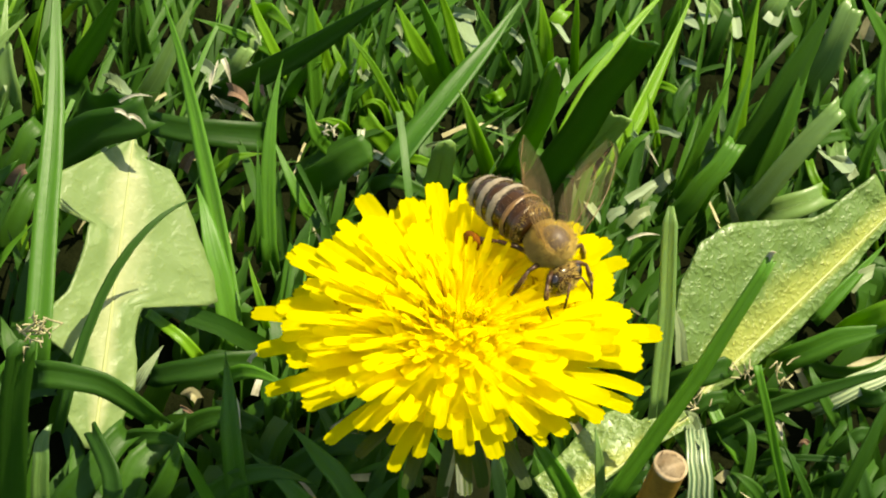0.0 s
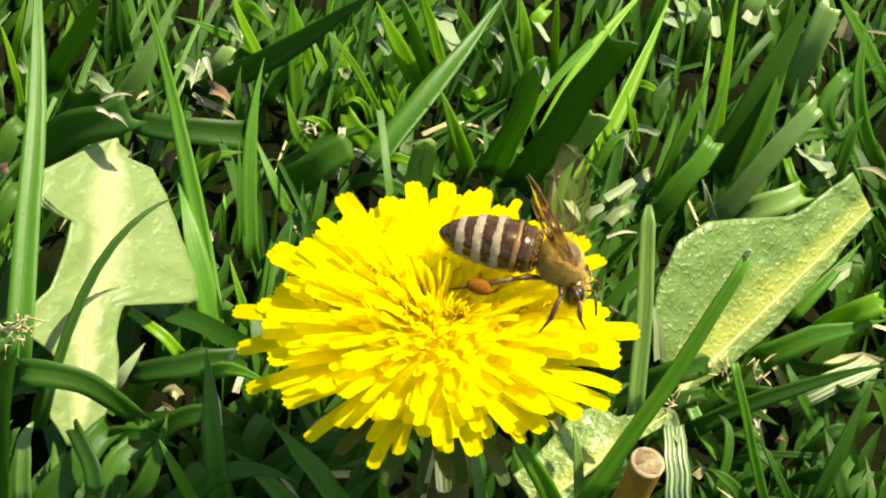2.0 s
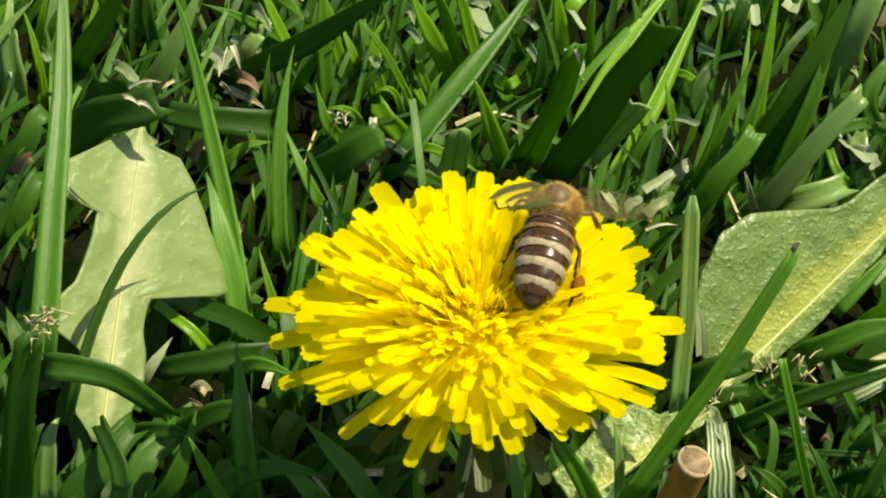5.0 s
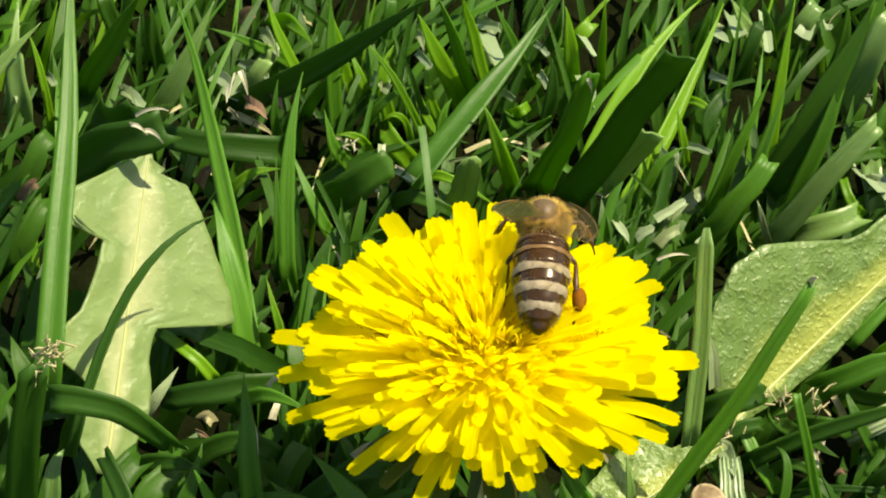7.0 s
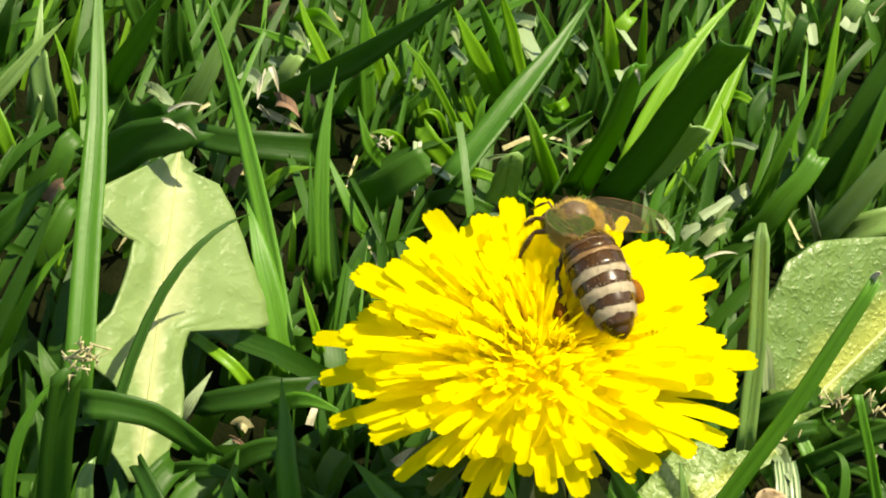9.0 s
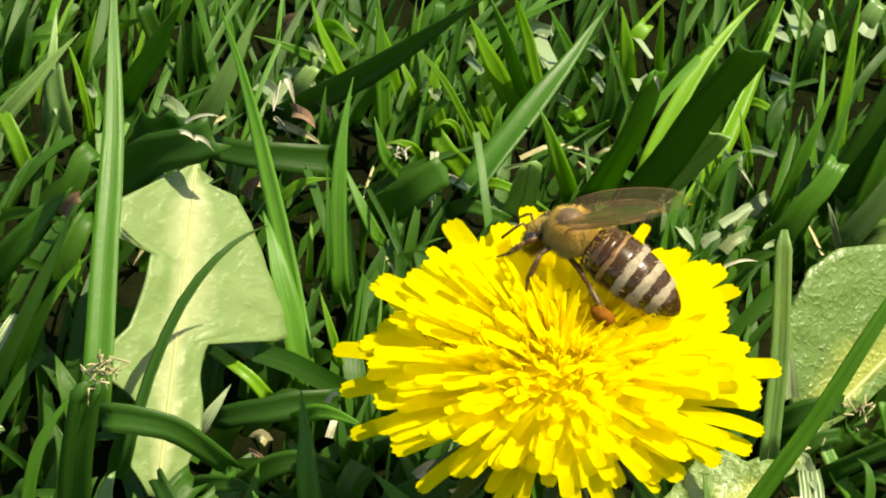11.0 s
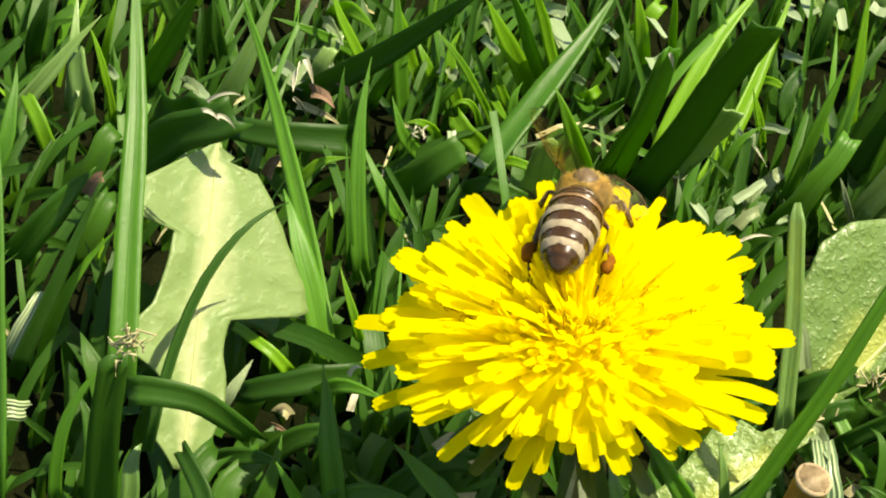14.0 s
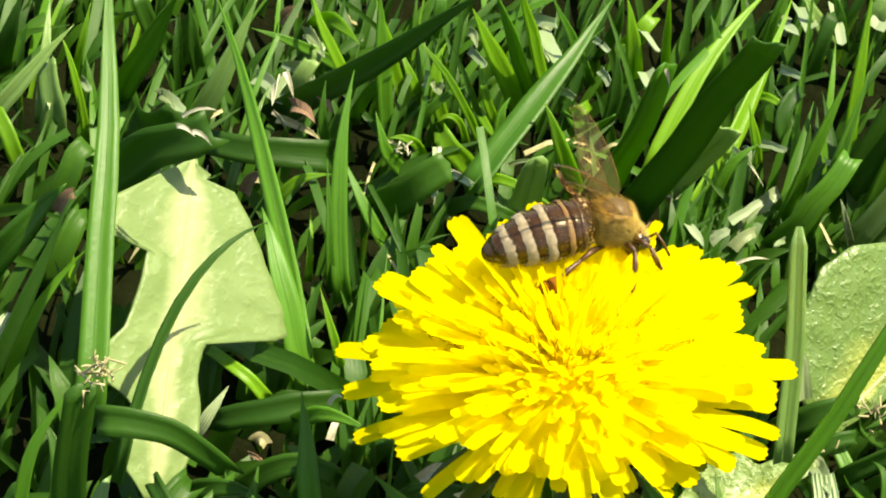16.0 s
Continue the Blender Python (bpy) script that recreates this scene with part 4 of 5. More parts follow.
    # ray florets, ring by ring
    rings = (
        # count, length, width, elevation, foot radius, foot height, curl
        (40, 14.0, 2.05, 8, 1.6, 0.0, 0.6),
        (44, 13.3, 1.8, 12, 1.5, 0.5, 0.5),
        (48, 12.3, 1.6, 16, 1.3, 1.0, 0.4),
        (56, 11.2, 1.15, 21, 1.1, 1.5, 0.35),
        (58, 10.0, 0.95, 27, 0.9, 1.9, 0.3),
        (58, 8.9, 0.82, 34, 0.9, 2.2, 0.3),
        (54, 7.8, 0.72, 42, 0.9, 2.5, 0.25),
        (48, 6.9, 0.64, 51, 0.9, 2.8, 0.2),
        (42, 6.1, 0.56, 61, 1.2, 3.0, 0.1),
        (34, 5.2, 0.50, 71, 1.5, 3.2, 0.0),
    )
    for k, (count, length, width, elev, rad, high, curl) in enumerate(rings):
        variants = []
        for j in range(4):
            v, f, uv = strap(length * (0.90 + 0.05 * ((j * 3) % 4)), width * (1.12, 0.86, 1.0, 1.22)[j], curl + 0.28 * j - 0.3, rng.uniform(0.2, 1.0), max(0.25, 1.0 - 0.12 * max(0, k - 2)))
            variants.append(mesh_of("ray_floret", v, f, PETAL, uv))
        for i in range(count):
            az = 360 * (i + 0.5 * (k % 2)) / count + rng.uniform(-3, 3) * (1 + 0.4 * k) + (rng.uniform(-40, 40) if k > 6 else 0)
            back = math.sin(radians(az))
            e = elev + (7.0 * back if back > 0 else (10.0, 3.0, -2.0, -6.0)[min(k, 3)] * back) * (1 - 0.06 * k) + rng.uniform(-4, 4) * (1 + 0.3 * k)
            stretch = 1.06 - (0.37, 0.34, 0.30)[min(k, 2)] * max(0.0, -back) + 0.05 * max(0.0, back) + rng.uniform(-0.06, 0.05) + 0.05 * abs(math.cos(radians(az)))
            if k == 0 and 240 < az % 360 < 252:
                e -= 2
                stretch = 0.76
            elif k == 0 and back < -0.5 and i % 4:
                stretch *= 0.84
            elif k == 1 and back < -0.6 and i % 3:
                stretch *= 0.92
            m = Matrix.Translation(c + Vector((0, 0, high)) * MM) @ pose(0, 0, 0, 0, -e, az) @ pose(rad * MM, 0, 0, rng.uniform(-14, 14) * (1 + 0.25 * k), 0, rng.uniform(-4, 4) * (1 + 0.3 * k)) @ Matrix.Scale(stretch, 4)
            place("ray_floret", variants[rng.randrange(4)], thing).matrix_basis = m
    # young florets that stand close together in the middle, leaning every way
    young = []
    for j in range(4):
        v, f, uv = strap(1.9 + 0.3 * j, 0.56 + 0.07 * j, 0.9 - 0.4 * j, 0.6, 0.6, 5, 5)
        young.append(mesh_of("young_floret", v, f, PETAL, uv))
    for i in range(280):
        r = 5.6 * math.sqrt((i + 0.5) / 280)
        az = i * 137.5 + rng.uniform(-20, 20)
        e = 80 - 5.5 * r + rng.uniform(-14, 10)
        m = Matrix.Translation(c + Vector((r * math.cos(radians(az)), r * math.sin(radians(az)), 6.1 - 0.045 * r * r)) * MM) @ pose(0, 0, 0, 0, -e, az + rng.uniform(-40, 40)) @ pose(0, 0, 0, rng.uniform(-60, 60), 0, rng.uniform(-8, 8))
        place("young_floret", young[i % 4], thing).matrix_basis = m
    # stigmas: thin forked curls that stand among the inner florets
    curls = []
    for j in range(4):
        h = 2.0 + 0.35 * j
        fork = Vector((0.25, 0, h))
        left = tube([Vector((0, 0, 0)) * MM, Vector((0.1, 0, h * 0.6)) * MM, fork * MM, (fork + Vector((0.2, 0.25, 0.4))) * MM, (fork + Vector((0.15, 0.5, 0.35))) * MM], [0.08 * MM, 0.07 * MM, 0.07 * MM, 0.06 * MM, 0.05 * MM], 4, 1, False)
        right = tube([fork * MM, (fork + Vector((0.2, -0.25, 0.4))) * MM, (fork + Vector((0.3, -0.5, 0.3))) * MM], [0.08 * MM, 0.075 * MM, 0.06 * MM], 4, 1, False)
        v, f, uv = join(left, right)
        curls.append(mesh_of("stigma", v, f, STIGMA, uv))
    for i in range(200):
        r = 8.6 * math.sqrt((i + 4) / 204)
        az = i * 137.5 + rng.uniform(-8, 8)
        tilt = 8 + 4.2 * r + rng.uniform(-8, 8)
        back = math.sin(radians(az))
        if back < -0.1 and r > 3.0:
            continue
        z = 5.8 - 0.05 * r * r
        m = Matrix.Translation(c + Vector((r * math.cos(radians(az)), r * back, z)) * MM) @ pose(0, 0, 0, 0, tilt, az) @ pose(0, 0, 0, 0, 0, rng.uniform(0, 360))
        place("stigma", curls[i % 4], thing).matrix_basis = m
    return thing


dandelion((0.2, 1.3, 26.8))


# the hollow stub of a cut stalk
def cut_stalk(top, base):
    top, base = Vector(top), Vector(base)
    foot = base * MM
    thing = new("cut_stalk")
    thing.location = foot
    tagged(thing, "brown cut-off dandelion stalk with a pale cut end", "plant stem")
    d = (top - base)
    path = [(d * s + Vector((0.8 * math.sin(3 * s), 0, 0))) * MM for s in (0, 0.3, 0.6, 0.85, 1.0)]
    v, f, uv = tube(path, [1.25 * MM, 1.3 * MM, 1.32 * MM, 1.36 * MM, 1.38 * MM], 20, 1, False)
    place("stalk", mesh_of("stalk", v, f, STUB, uv), thing)
    t = d.normalized()
    end = path[-1]
    v, f, uv = tube([end - t * 0.3 * MM, end + t * 0.08 * MM, end + t * 0.08 * MM, end - t * 0.3 * MM], [1.40 * MM, 1.42 * MM, 1.20 * MM, 1.16 * MM], 20, 1, False)
    place("cut_rim", mesh_of("cut_rim", v, f, STUB_RIM, uv), thing, "brown cut rim")
    v, f, uv = tube([end - t * 0.9 * MM, end - t * 0.12 * MM], [1.19 * MM, 1.19 * MM], 20)
    place("pith", mesh_of("pith", v, f, STUB_PITH, uv), thing, "pale greenish spongy pith")


cut_stalk((17.0, -11.9, 28.9), (9.0, -9.9, 0.0))


# dry clippings and litter among the grass, and pale pieces for sunlit blade patches
def clipping(base, mid, tip, width, face, material, label, end="cut"):
    body = blade_body(base, mid, tip, width, face, end, 8, 3, 0.12)
    foot = Vector(base) * MM
    ob = place("dry_clipping", mesh_of("dry_clipping", [v - foot for v in body[0]], body[1], material, body[2], smooth=False))
    ob.location = foot
    tagged(ob, label, "dry grass", "dry clippings")


clipping((-26.2, 60.7, 9.7), (-26.3, 57.0, 11.5), (-26.3, 53.3, 12.4), 0.9, -115, CHAFF, "bleached dry grass chip lying among the grass", "point")
clipping((-25.5, 60.7, 10.6), (-25.1, 60.0, 9.8), (-24.7, 59.4, 7.9), 0.6, -78, CHAFF, "bleached dry grass chip lying among the grass", "point")
clipping((-26.8, 60.6, 4.4), (-24.3, 58.8, 4.9), (-21.9, 56.9, 4.4), 0.9, -91, STRAW, "flat straw-coloured clipping lying among the grass", "point")
clipping((-26.9, 58.5, 7.1), (-26.2, 58.8, 5.8), (-25.6, 59.2, 3.5), 0.4, -104, CHAFF, "bleached curled chip lying among the grass", "point")
clipping((-9.7, 50.8, 8.8), (-10.0, 48.9, 7.1), (-10.3, 47.0, 4.4), 0.4, -67, CHAFF, "bleached upright dry strip lying among the grass", "point")
clipping((-9.6, 51.5, 5.3), (-7.9, 50.7, 5.4), (-6.2, 50.0, 4.4), 0.4, -80, CHAFF, "bleached narrow dry strip lying among the grass", "point")
clipping((-16.0, 55.2, 6.2), (-14.3, 54.4, 6.2), (-12.5, 53.6, 5.3), 0.3, -93, STRAW, "thin straw-coloured bit lying among the grass", "point")
clipping((-29.4, 49.2, 4.4), (-28.4, 48.8, 6.7), (-27.4, 48.3, 7.9), 1.2, -106, RUSSET, "russet dead leaf scrap lying among the grass", "point")
clipping((-24.9, 58.6, 7.9), (-23.6, 56.2, 9.3), (-22.2, 53.7, 9.7), 1.5, -69, RUSSET, "russet dead leaf scrap lying among the grass", "point")
clipping((-22.6, 61.4, 7.9), (-21.6, 58.3, 9.3), (-20.6, 55.2, 9.7), 1.3, -82, RUSSET, "russet dead leaf scrap lying among the grass", "point")
clipping((-27.6, 78.2, 3.5), (-26.4, 77.9, 4.9), (-25.2, 77.6, 5.3), 1.5, -95, RUSSET, "russet dead leaf scrap lying among the grass")
clipping((-46.8, 42.8, 7.9), (-45.8, 42.7, 9.8), (-44.9, 42.6, 10.6), 1.3, -108, RUSSET, "russet dead leaf scrap lying among the grass")
clipping((-23.0, 60.1, 5.3), (-24.3, 60.1, 4.9), (-25.7, 60.2, 3.5), 0.5, -71, STRAW, "pale straw scrap lying among the grass", "point")
clipping((18.9, 41.5, 3.5), (20.1, 42.1, 4.5), (21.2, 42.8, 4.4), 1.2, -84, SCRAP_GLINT, "pale green piece for grass scraps and blade highlights among the grass")
clipping((19.4, 43.7, 3.5), (20.9, 44.8, 4.9), (22.5, 45.8, 5.3), 1.0, -97, SCRAP_GLINT, "pale green piece for grass scraps and blade highlights among the grass", "point")
clipping((21.5, 45.9, 3.5), (22.7, 46.7, 4.9), (24.0, 47.6, 5.3), 1.5, -110, SCRAP_GLINT, "pale green piece for grass scraps and blade highlights among the grass")
clipping((16.2, 43.5, 2.6), (17.6, 43.4, 3.6), (18.9, 43.2, 3.5), 1.0, -73, SCRAP_GLINT, "pale green piece for grass scraps and blade highlights among the grass", "point")
clipping((18.2, 35.6, 7.1), (19.9, 35.9, 7.6), (21.6, 36.2, 7.1), 0.3, -86, CHAFF, "bleached thin strip lying among the grass", "point")
clipping((20.1, 54.3, 5.3), (21.5, 51.9, 5.4), (22.8, 49.4, 4.4), 0.3, -99, CHAFF, "bleached thin strip lying among the grass", "point")
clipping((1.1, 79.3, 2.6), (1.8, 77.7, 3.6), (2.5, 76.1, 3.5), 1.5, -112, SCRAP_GLINT, "pale green piece for grass scraps and blade highlights among the grass")
clipping((1.8, 75.0, 2.6), (2.2, 71.7, 3.6), (2.6, 68.5, 3.5), 1.6, -75, SCRAP_GLINT, "pale green piece for grass scraps and blade highlights among the grass", "point")
clipping((9.5, 31.0, 34.4), (9.8, 31.6, 33.6), (10.1, 32.1, 31.8), 0.4, -88, CHAFF, "bleached torn blade end lying among the grass", "point")
clipping((27.9, 76.1, 2.6), (28.3, 76.6, 4.0), (28.8, 77.1, 4.4), 1.2, -101, SCRAP_GLINT, "pale green piece for grass scraps and blade highlights among the grass")
clipping((27.0, 69.8, 2.6), (27.7, 68.8, 3.6), (28.4, 67.9, 3.5), 0.6, -114, SCRAP_GLINT, "pale green piece for grass scraps and blade highlights among the grass", "point")
clipping((36.4, 49.4, 8.8), (36.6, 49.8, 10.2), (36.9, 50.2, 10.6), 0.6, -77, STRAW, "tan dry scrap lying among the grass", "point")
clipping((48.9, 72.9, 3.5), (49.4, 73.3, 5.8), (49.8, 73.7, 7.1), 1.8, -90, STRAW, "tan dry leaf scrap lying among the grass")
clipping((42.3, 62.1, 4.4), (43.1, 61.8, 6.2), (43.8, 61.4, 7.1), 0.5, -103, CHAFF, "bleached thin strip lying among the grass", "point")
clipping((21.8, 15.5, 10.6), (21.4, 16.5, 13.7), (20.9, 17.6, 15.9), 1.2, -66, SCRAP_GLINT, "pale green dead blade piece lying among the grass", "point")
clipping((23.5, 11.5, 5.3), (22.9, 11.7, 6.7), (22.3, 11.8, 7.1), 1.1, -79, SCRAP_GLINT, "pale green piece for grass scraps and blade highlights among the grass")
# eight pale chips added as bright highlights of reflecting blades
clipping((-24.3, 71.6, 7.1), (-23.3, 69.8, 8.0), (-22.4, 67.9, 7.9), 1.3, -92, SCRAP_GLINT, "pale green piece for grass scraps and blade highlights among the grass", "point")
clipping((-25.4, 64.9, 7.9), (-24.3, 63.6, 8.9), (-23.2, 62.3, 8.8), 1.2, -105, SCRAP_GLINT, "pale green piece for grass scraps and blade highlights among the grass", "point")
clipping((-38.9, 61.4, 7.1), (-37.9, 59.9, 8.0), (-36.9, 58.4, 7.9), 1.3, -68, SCRAP_GLINT, "pale green piece for grass scraps and blade highlights among the grass", "point")
clipping((-51.1, 63.4, 7.1), (-50.4, 61.9, 7.6), (-49.8, 60.5, 7.1), 1.2, -81, SCRAP_GLINT, "pale green piece for grass scraps and blade highlights among the grass", "point")
clipping((-11.2, 64.4, 7.1), (-10.7, 62.9, 7.6), (-10.2, 61.4, 7.1), 0.9, -94, SCRAP_GLINT, "pale green piece for grass scraps and blade highlights among the grass", "point")
clipping((-6.5, 71.6, 7.1), (-6.1, 70.1, 7.6), (-5.7, 68.5, 7.1), 1.0, -107, SCRAP_GLINT, "pale green piece for grass scraps and blade highlights among the grass", "point")
clipping((41.5, 48.2, 6.2), (42.4, 47.1, 6.7), (43.3, 46.0, 6.2), 1.7, -70, SCRAP_GLINT, "pale green piece for grass scraps and blade highlights among the grass")
clipping((40.3, 29.5, 6.2), (41.7, 30.3, 7.1), (43.0, 31.1, 7.1), 1.5, -83, SCRAP_GLINT, "pale green piece for grass scraps and blade highlights among the grass")
clipping((25.1, 6.7, 3.5), (25.7, 7.1, 4.0), (26.2, 7.4, 3.5), 0.8, -96, STRAW, "tan dry scrap lying among the grass")
clipping((31.4, 13.3, 4.4), (31.5, 11.9, 4.9), (31.6, 10.5, 4.4), 0.4, -109, CHAFF, "bleached forked scrap lying among the grass", "point")
clipping((32.4, 13.3, 5.3), (32.0, 12.8, 5.4), (31.7, 12.3, 4.4), 0.4, -72, CHAFF, "bleached forked scrap lying among the grass", "point")
clipping((34.3, 11.2, 3.5), (33.8, 11.1, 4.0), (33.4, 10.9, 3.5), 0.5, -85, RUSSET, "russet dead leaf scrap lying among the grass")
clipping((26.2, 6.7, 32.6), (26.6, 6.6, 34.0), (27.0, 6.4, 34.4), 0.5, -98, CHAFF, "bleached mown blade end lying among the grass", "point")
clipping((-18.6, 9.2, 17.6), (-18.0, 8.8, 19.0), (-17.4, 8.3, 19.4), 0.4, -111, CHAFF, "bleached thin strip lying among the grass", "point")
clipping((-26.3, 17.3, 3.5), (-25.7, 17.2, 4.0), (-25.2, 17.0, 3.5), 1.2, -74, STRAW, "pinkish dry scrap lying among the grass")
clipping((-26.9, 16.6, 2.6), (-25.7, 15.4, 3.1), (-24.4, 14.1, 2.6), 0.4, -87, RUSSET, "russet dry stalk bit lying among the grass", "point")
clipping((-21.0, 13.6, 7.1), (-20.6, 11.8, 7.6), (-20.2, 10.1, 7.1), 0.6, -100, CHAFF, "bleached chip lying among the grass", "point")
clipping((-11.5, 11.2, 5.3), (-10.1, 11.7, 6.2), (-8.8, 12.2, 6.2), 1.0, -113, CHAFF, "bleached grass scrap lying among the grass", "point")
clipping((-10.4, 10.9, 4.4), (-9.3, 10.2, 4.9), (-8.2, 9.5, 4.4), 0.7, -76, CHAFF, "bleached grass scrap lying among the grass", "point")
clipping((-19.5, 16.6, 4.4), (-19.0, 17.7, 5.4), (-18.5, 18.8, 5.3), 0.7, -89, CHAFF, "bleached grass scrap lying among the grass", "point")
clipping((-2.8, 50.0, 7.1), (-1.0, 49.6, 8.0), (0.7, 49.2, 7.9), 0.4, -102, SCRAP_GLINT, "pale green mown edge lying among the grass", "point")
clipping((-6.3, 52.1, 2.6), (-5.0, 50.7, 3.1), (-3.7, 49.3, 2.6), 0.5, -115, CHAFF, "bleached scrap lying among the grass", "point")
clipping((-31.3, 27.6, 31.8), (-30.6, 27.4, 31.8), (-29.8, 27.2, 30.9), 0.4, -78, CHAFF, "bleached torn blade edge lying among the grass", "point")
clipping((-29.9, 26.8, 31.8), (-29.2, 27.0, 31.4), (-28.5, 27.1, 30.0), 0.4, -91, CHAFF, "bleached torn blade edge lying among the grass", "point")
clipping((-30.8, 27.9, 32.6), (-29.2, 27.7, 33.6), (-27.7, 27.5, 33.5), 0.3, -104, CHAFF, "bleached torn blade edge lying among the grass", "point")

# added pale pieces where flat blades catch the sun
clipping((0.9, 73.0, 6.0), (1.9, 69.1, 6.7), (3.0, 65.3, 7.2), 2.3, -60, SUN_FLECK, "pale mint-white piece standing in for a sunlit patch of grass blade")
clipping((0.3, 74.9, 6.0), (1.6, 73.8, 6.7), (2.9, 72.7, 7.2), 1.2, -73, SUN_FLECK, "pale mint-white piece standing in for a sunlit patch of grass blade")
clipping((12.1, 65.7, 6.0), (12.5, 62.3, 6.7), (13.0, 58.8, 7.2), 1.7, -86, SUN_FLECK, "pale mint-white piece standing in for a sunlit patch of grass blade", "point")
clipping((7.0, 71.4, 6.0), (7.6, 69.6, 6.7), (8.2, 67.8, 7.2), 0.7, -99, SUN_FLECK, "pale mint-white piece standing in for a sunlit patch of grass blade")
clipping((7.3, 66.2, 6.0), (7.7, 64.2, 6.7), (8.0, 62.3, 7.2), 0.9, -112, SUN_FLECK, "pale mint-white piece standing in for a sunlit patch of grass blade")
clipping((27.2, 73.6, 6.0), (28.0, 71.9, 6.7), (28.8, 70.2, 7.2), 1.5, -65, SUN_FLECK, "pale mint-white piece standing in for a sunlit patch of grass blade", "point")
clipping((29.6, 76.7, 6.0), (29.9, 74.0, 6.7), (30.2, 71.2, 7.2), 2.0, -78, SUN_FLECK, "pale mint-white piece standing in for a sunlit patch of grass blade")
clipping((33.5, 77.2, 6.0), (33.3, 73.0, 6.7), (33.1, 68.8, 7.2), 1.2, -91, SUN_FLECK, "pale mint-white piece standing in for a sunlit patch of grass blade")
clipping((37.4, 72.7, 6.0), (38.3, 74.0, 6.7), (39.1, 75.3, 7.2), 1.9, -104, SUN_FLECK, "pale mint-white piece standing in for a sunlit patch of grass blade", "point")
clipping((26.4, 66.1, 6.0), (27.2, 64.7, 6.7), (28.0, 63.3, 7.2), 0.9, -117, SUN_FLECK, "pale mint-white piece standing in for a sunlit patch of grass blade")
clipping((41.0, 50.4, 6.0), (41.8, 48.2, 6.7), (42.7, 46.0, 7.2), 2.2, -70, SUN_FLECK, "pale mint-white piece standing in for a sunlit patch of grass blade")
clipping((43.0, 62.7, 6.0), (43.2, 61.0, 6.7), (43.3, 59.3, 7.2), 0.8, -83, SUN_FLECK, "pale mint-white piece standing in for a sunlit patch of grass blade", "point")
clipping((18.6, 42.6, 6.0), (20.2, 43.4, 6.7), (21.8, 44.2, 7.2), 0.9, -96, SUN_FLECK, "pale mint-white piece standing in for a sunlit patch of grass blade")
clipping((16.4, 39.8, 6.0), (17.2, 39.9, 6.7), (18.1, 40.1, 7.2), 1.0, -109, SUN_FLECK, "pale mint-white piece standing in for a sunlit patch of grass blade")
clipping((16.5, 57.8, 6.0), (17.3, 58.3, 6.7), (18.1, 58.7, 7.2), 1.1, -62, SUN_FLECK, "pale mint-white piece standing in for a sunlit patch of grass blade", "point")
clipping((-29.2, 65.5, 6.0), (-27.9, 63.8, 6.7), (-26.7, 62.1, 7.2), 1.6, -75, SUN_FLECK, "pale mint-white piece standing in for a sunlit patch of grass blade")
clipping((-27.1, 61.5, 6.0), (-26.3, 62.7, 6.7), (-25.4, 63.9, 7.2), 1.9, -88, SUN_FLECK, "pale mint-white piece standing in for a sunlit patch of grass blade")
clipping((-24.0, 73.2, 6.0), (-22.9, 70.1, 6.7), (-21.9, 67.1, 7.2), 1.3, -101, SUN_FLECK, "pale mint-white piece standing in for a sunlit patch of grass blade", "point")
clipping((-26.4, 67.7, 6.0), (-24.7, 65.7, 6.7), (-23.0, 63.7, 7.2), 0.8, -114, SUN_FLECK, "pale mint-white piece standing in for a sunlit patch of grass blade")
clipping((-38.5, 62.5, 6.0), (-37.4, 60.6, 6.7), (-36.3, 58.7, 7.2), 1.3, -67, SUN_FLECK, "pale mint-white piece standing in for a sunlit patch of grass blade")
clipping((-51.5, 65.9, 6.0), (-50.8, 62.5, 6.7), (-50.0, 59.1, 7.2), 1.2, -80, SUN_FLECK, "pale mint-white piece standing in for a sunlit patch of grass blade", "point")
clipping((-11.3, 64.7, 6.0), (-10.4, 63.1, 6.7), (-9.4, 61.5, 7.2), 1.4, -93, SUN_FLECK, "pale mint-white piece standing in for a sunlit patch of grass blade")
clipping((3.1, 62.7, 6.0), (3.7, 61.4, 6.7), (4.2, 60.1, 7.2), 0.8, -106, SUN_FLECK, "pale mint-white piece standing in for a sunlit patch of grass blade")
clipping((20.0, 53.6, 6.0), (20.8, 51.2, 6.7), (21.6, 48.8, 7.2), 0.5, -119, SUN_FLECK, "pale mint-white piece standing in for a sunlit patch of grass blade", "point")
clipping((22.8, 54.2, 6.0), (23.9, 52.9, 6.7), (24.9, 51.7, 7.2), 0.8, -72, SUN_FLECK, "pale mint-white piece standing in for a sunlit patch of grass blade")
clipping((-47.7, 65.3, 6.0), (-47.0, 63.7, 6.7), (-46.3, 62.1, 7.2), 0.9, -85, SUN_FLECK, "pale mint-white piece standing in for a sunlit patch of grass blade")
clipping((22.8, 10.9, 7.0), (22.9, 8.9, 7.7), (23.1, 6.9, 8.2), 1.4, -98, SUN_FLECK, "pale mint-white piece standing in for a sunlit patch of grass blade", "point")
clipping((-6.5, 69.8, 6.0), (-5.7, 67.6, 6.7), (-4.9, 65.5, 7.2), 0.9, -111, SUN_FLECK, "pale mint-white piece standing in for a sunlit patch of grass blade")
clipping((12.0, 73.0, 6.0), (12.7, 70.4, 6.7), (13.4, 67.8, 7.2), 0.9, -64, SUN_FLECK, "pale mint-white piece standing in for a sunlit patch of grass blade")
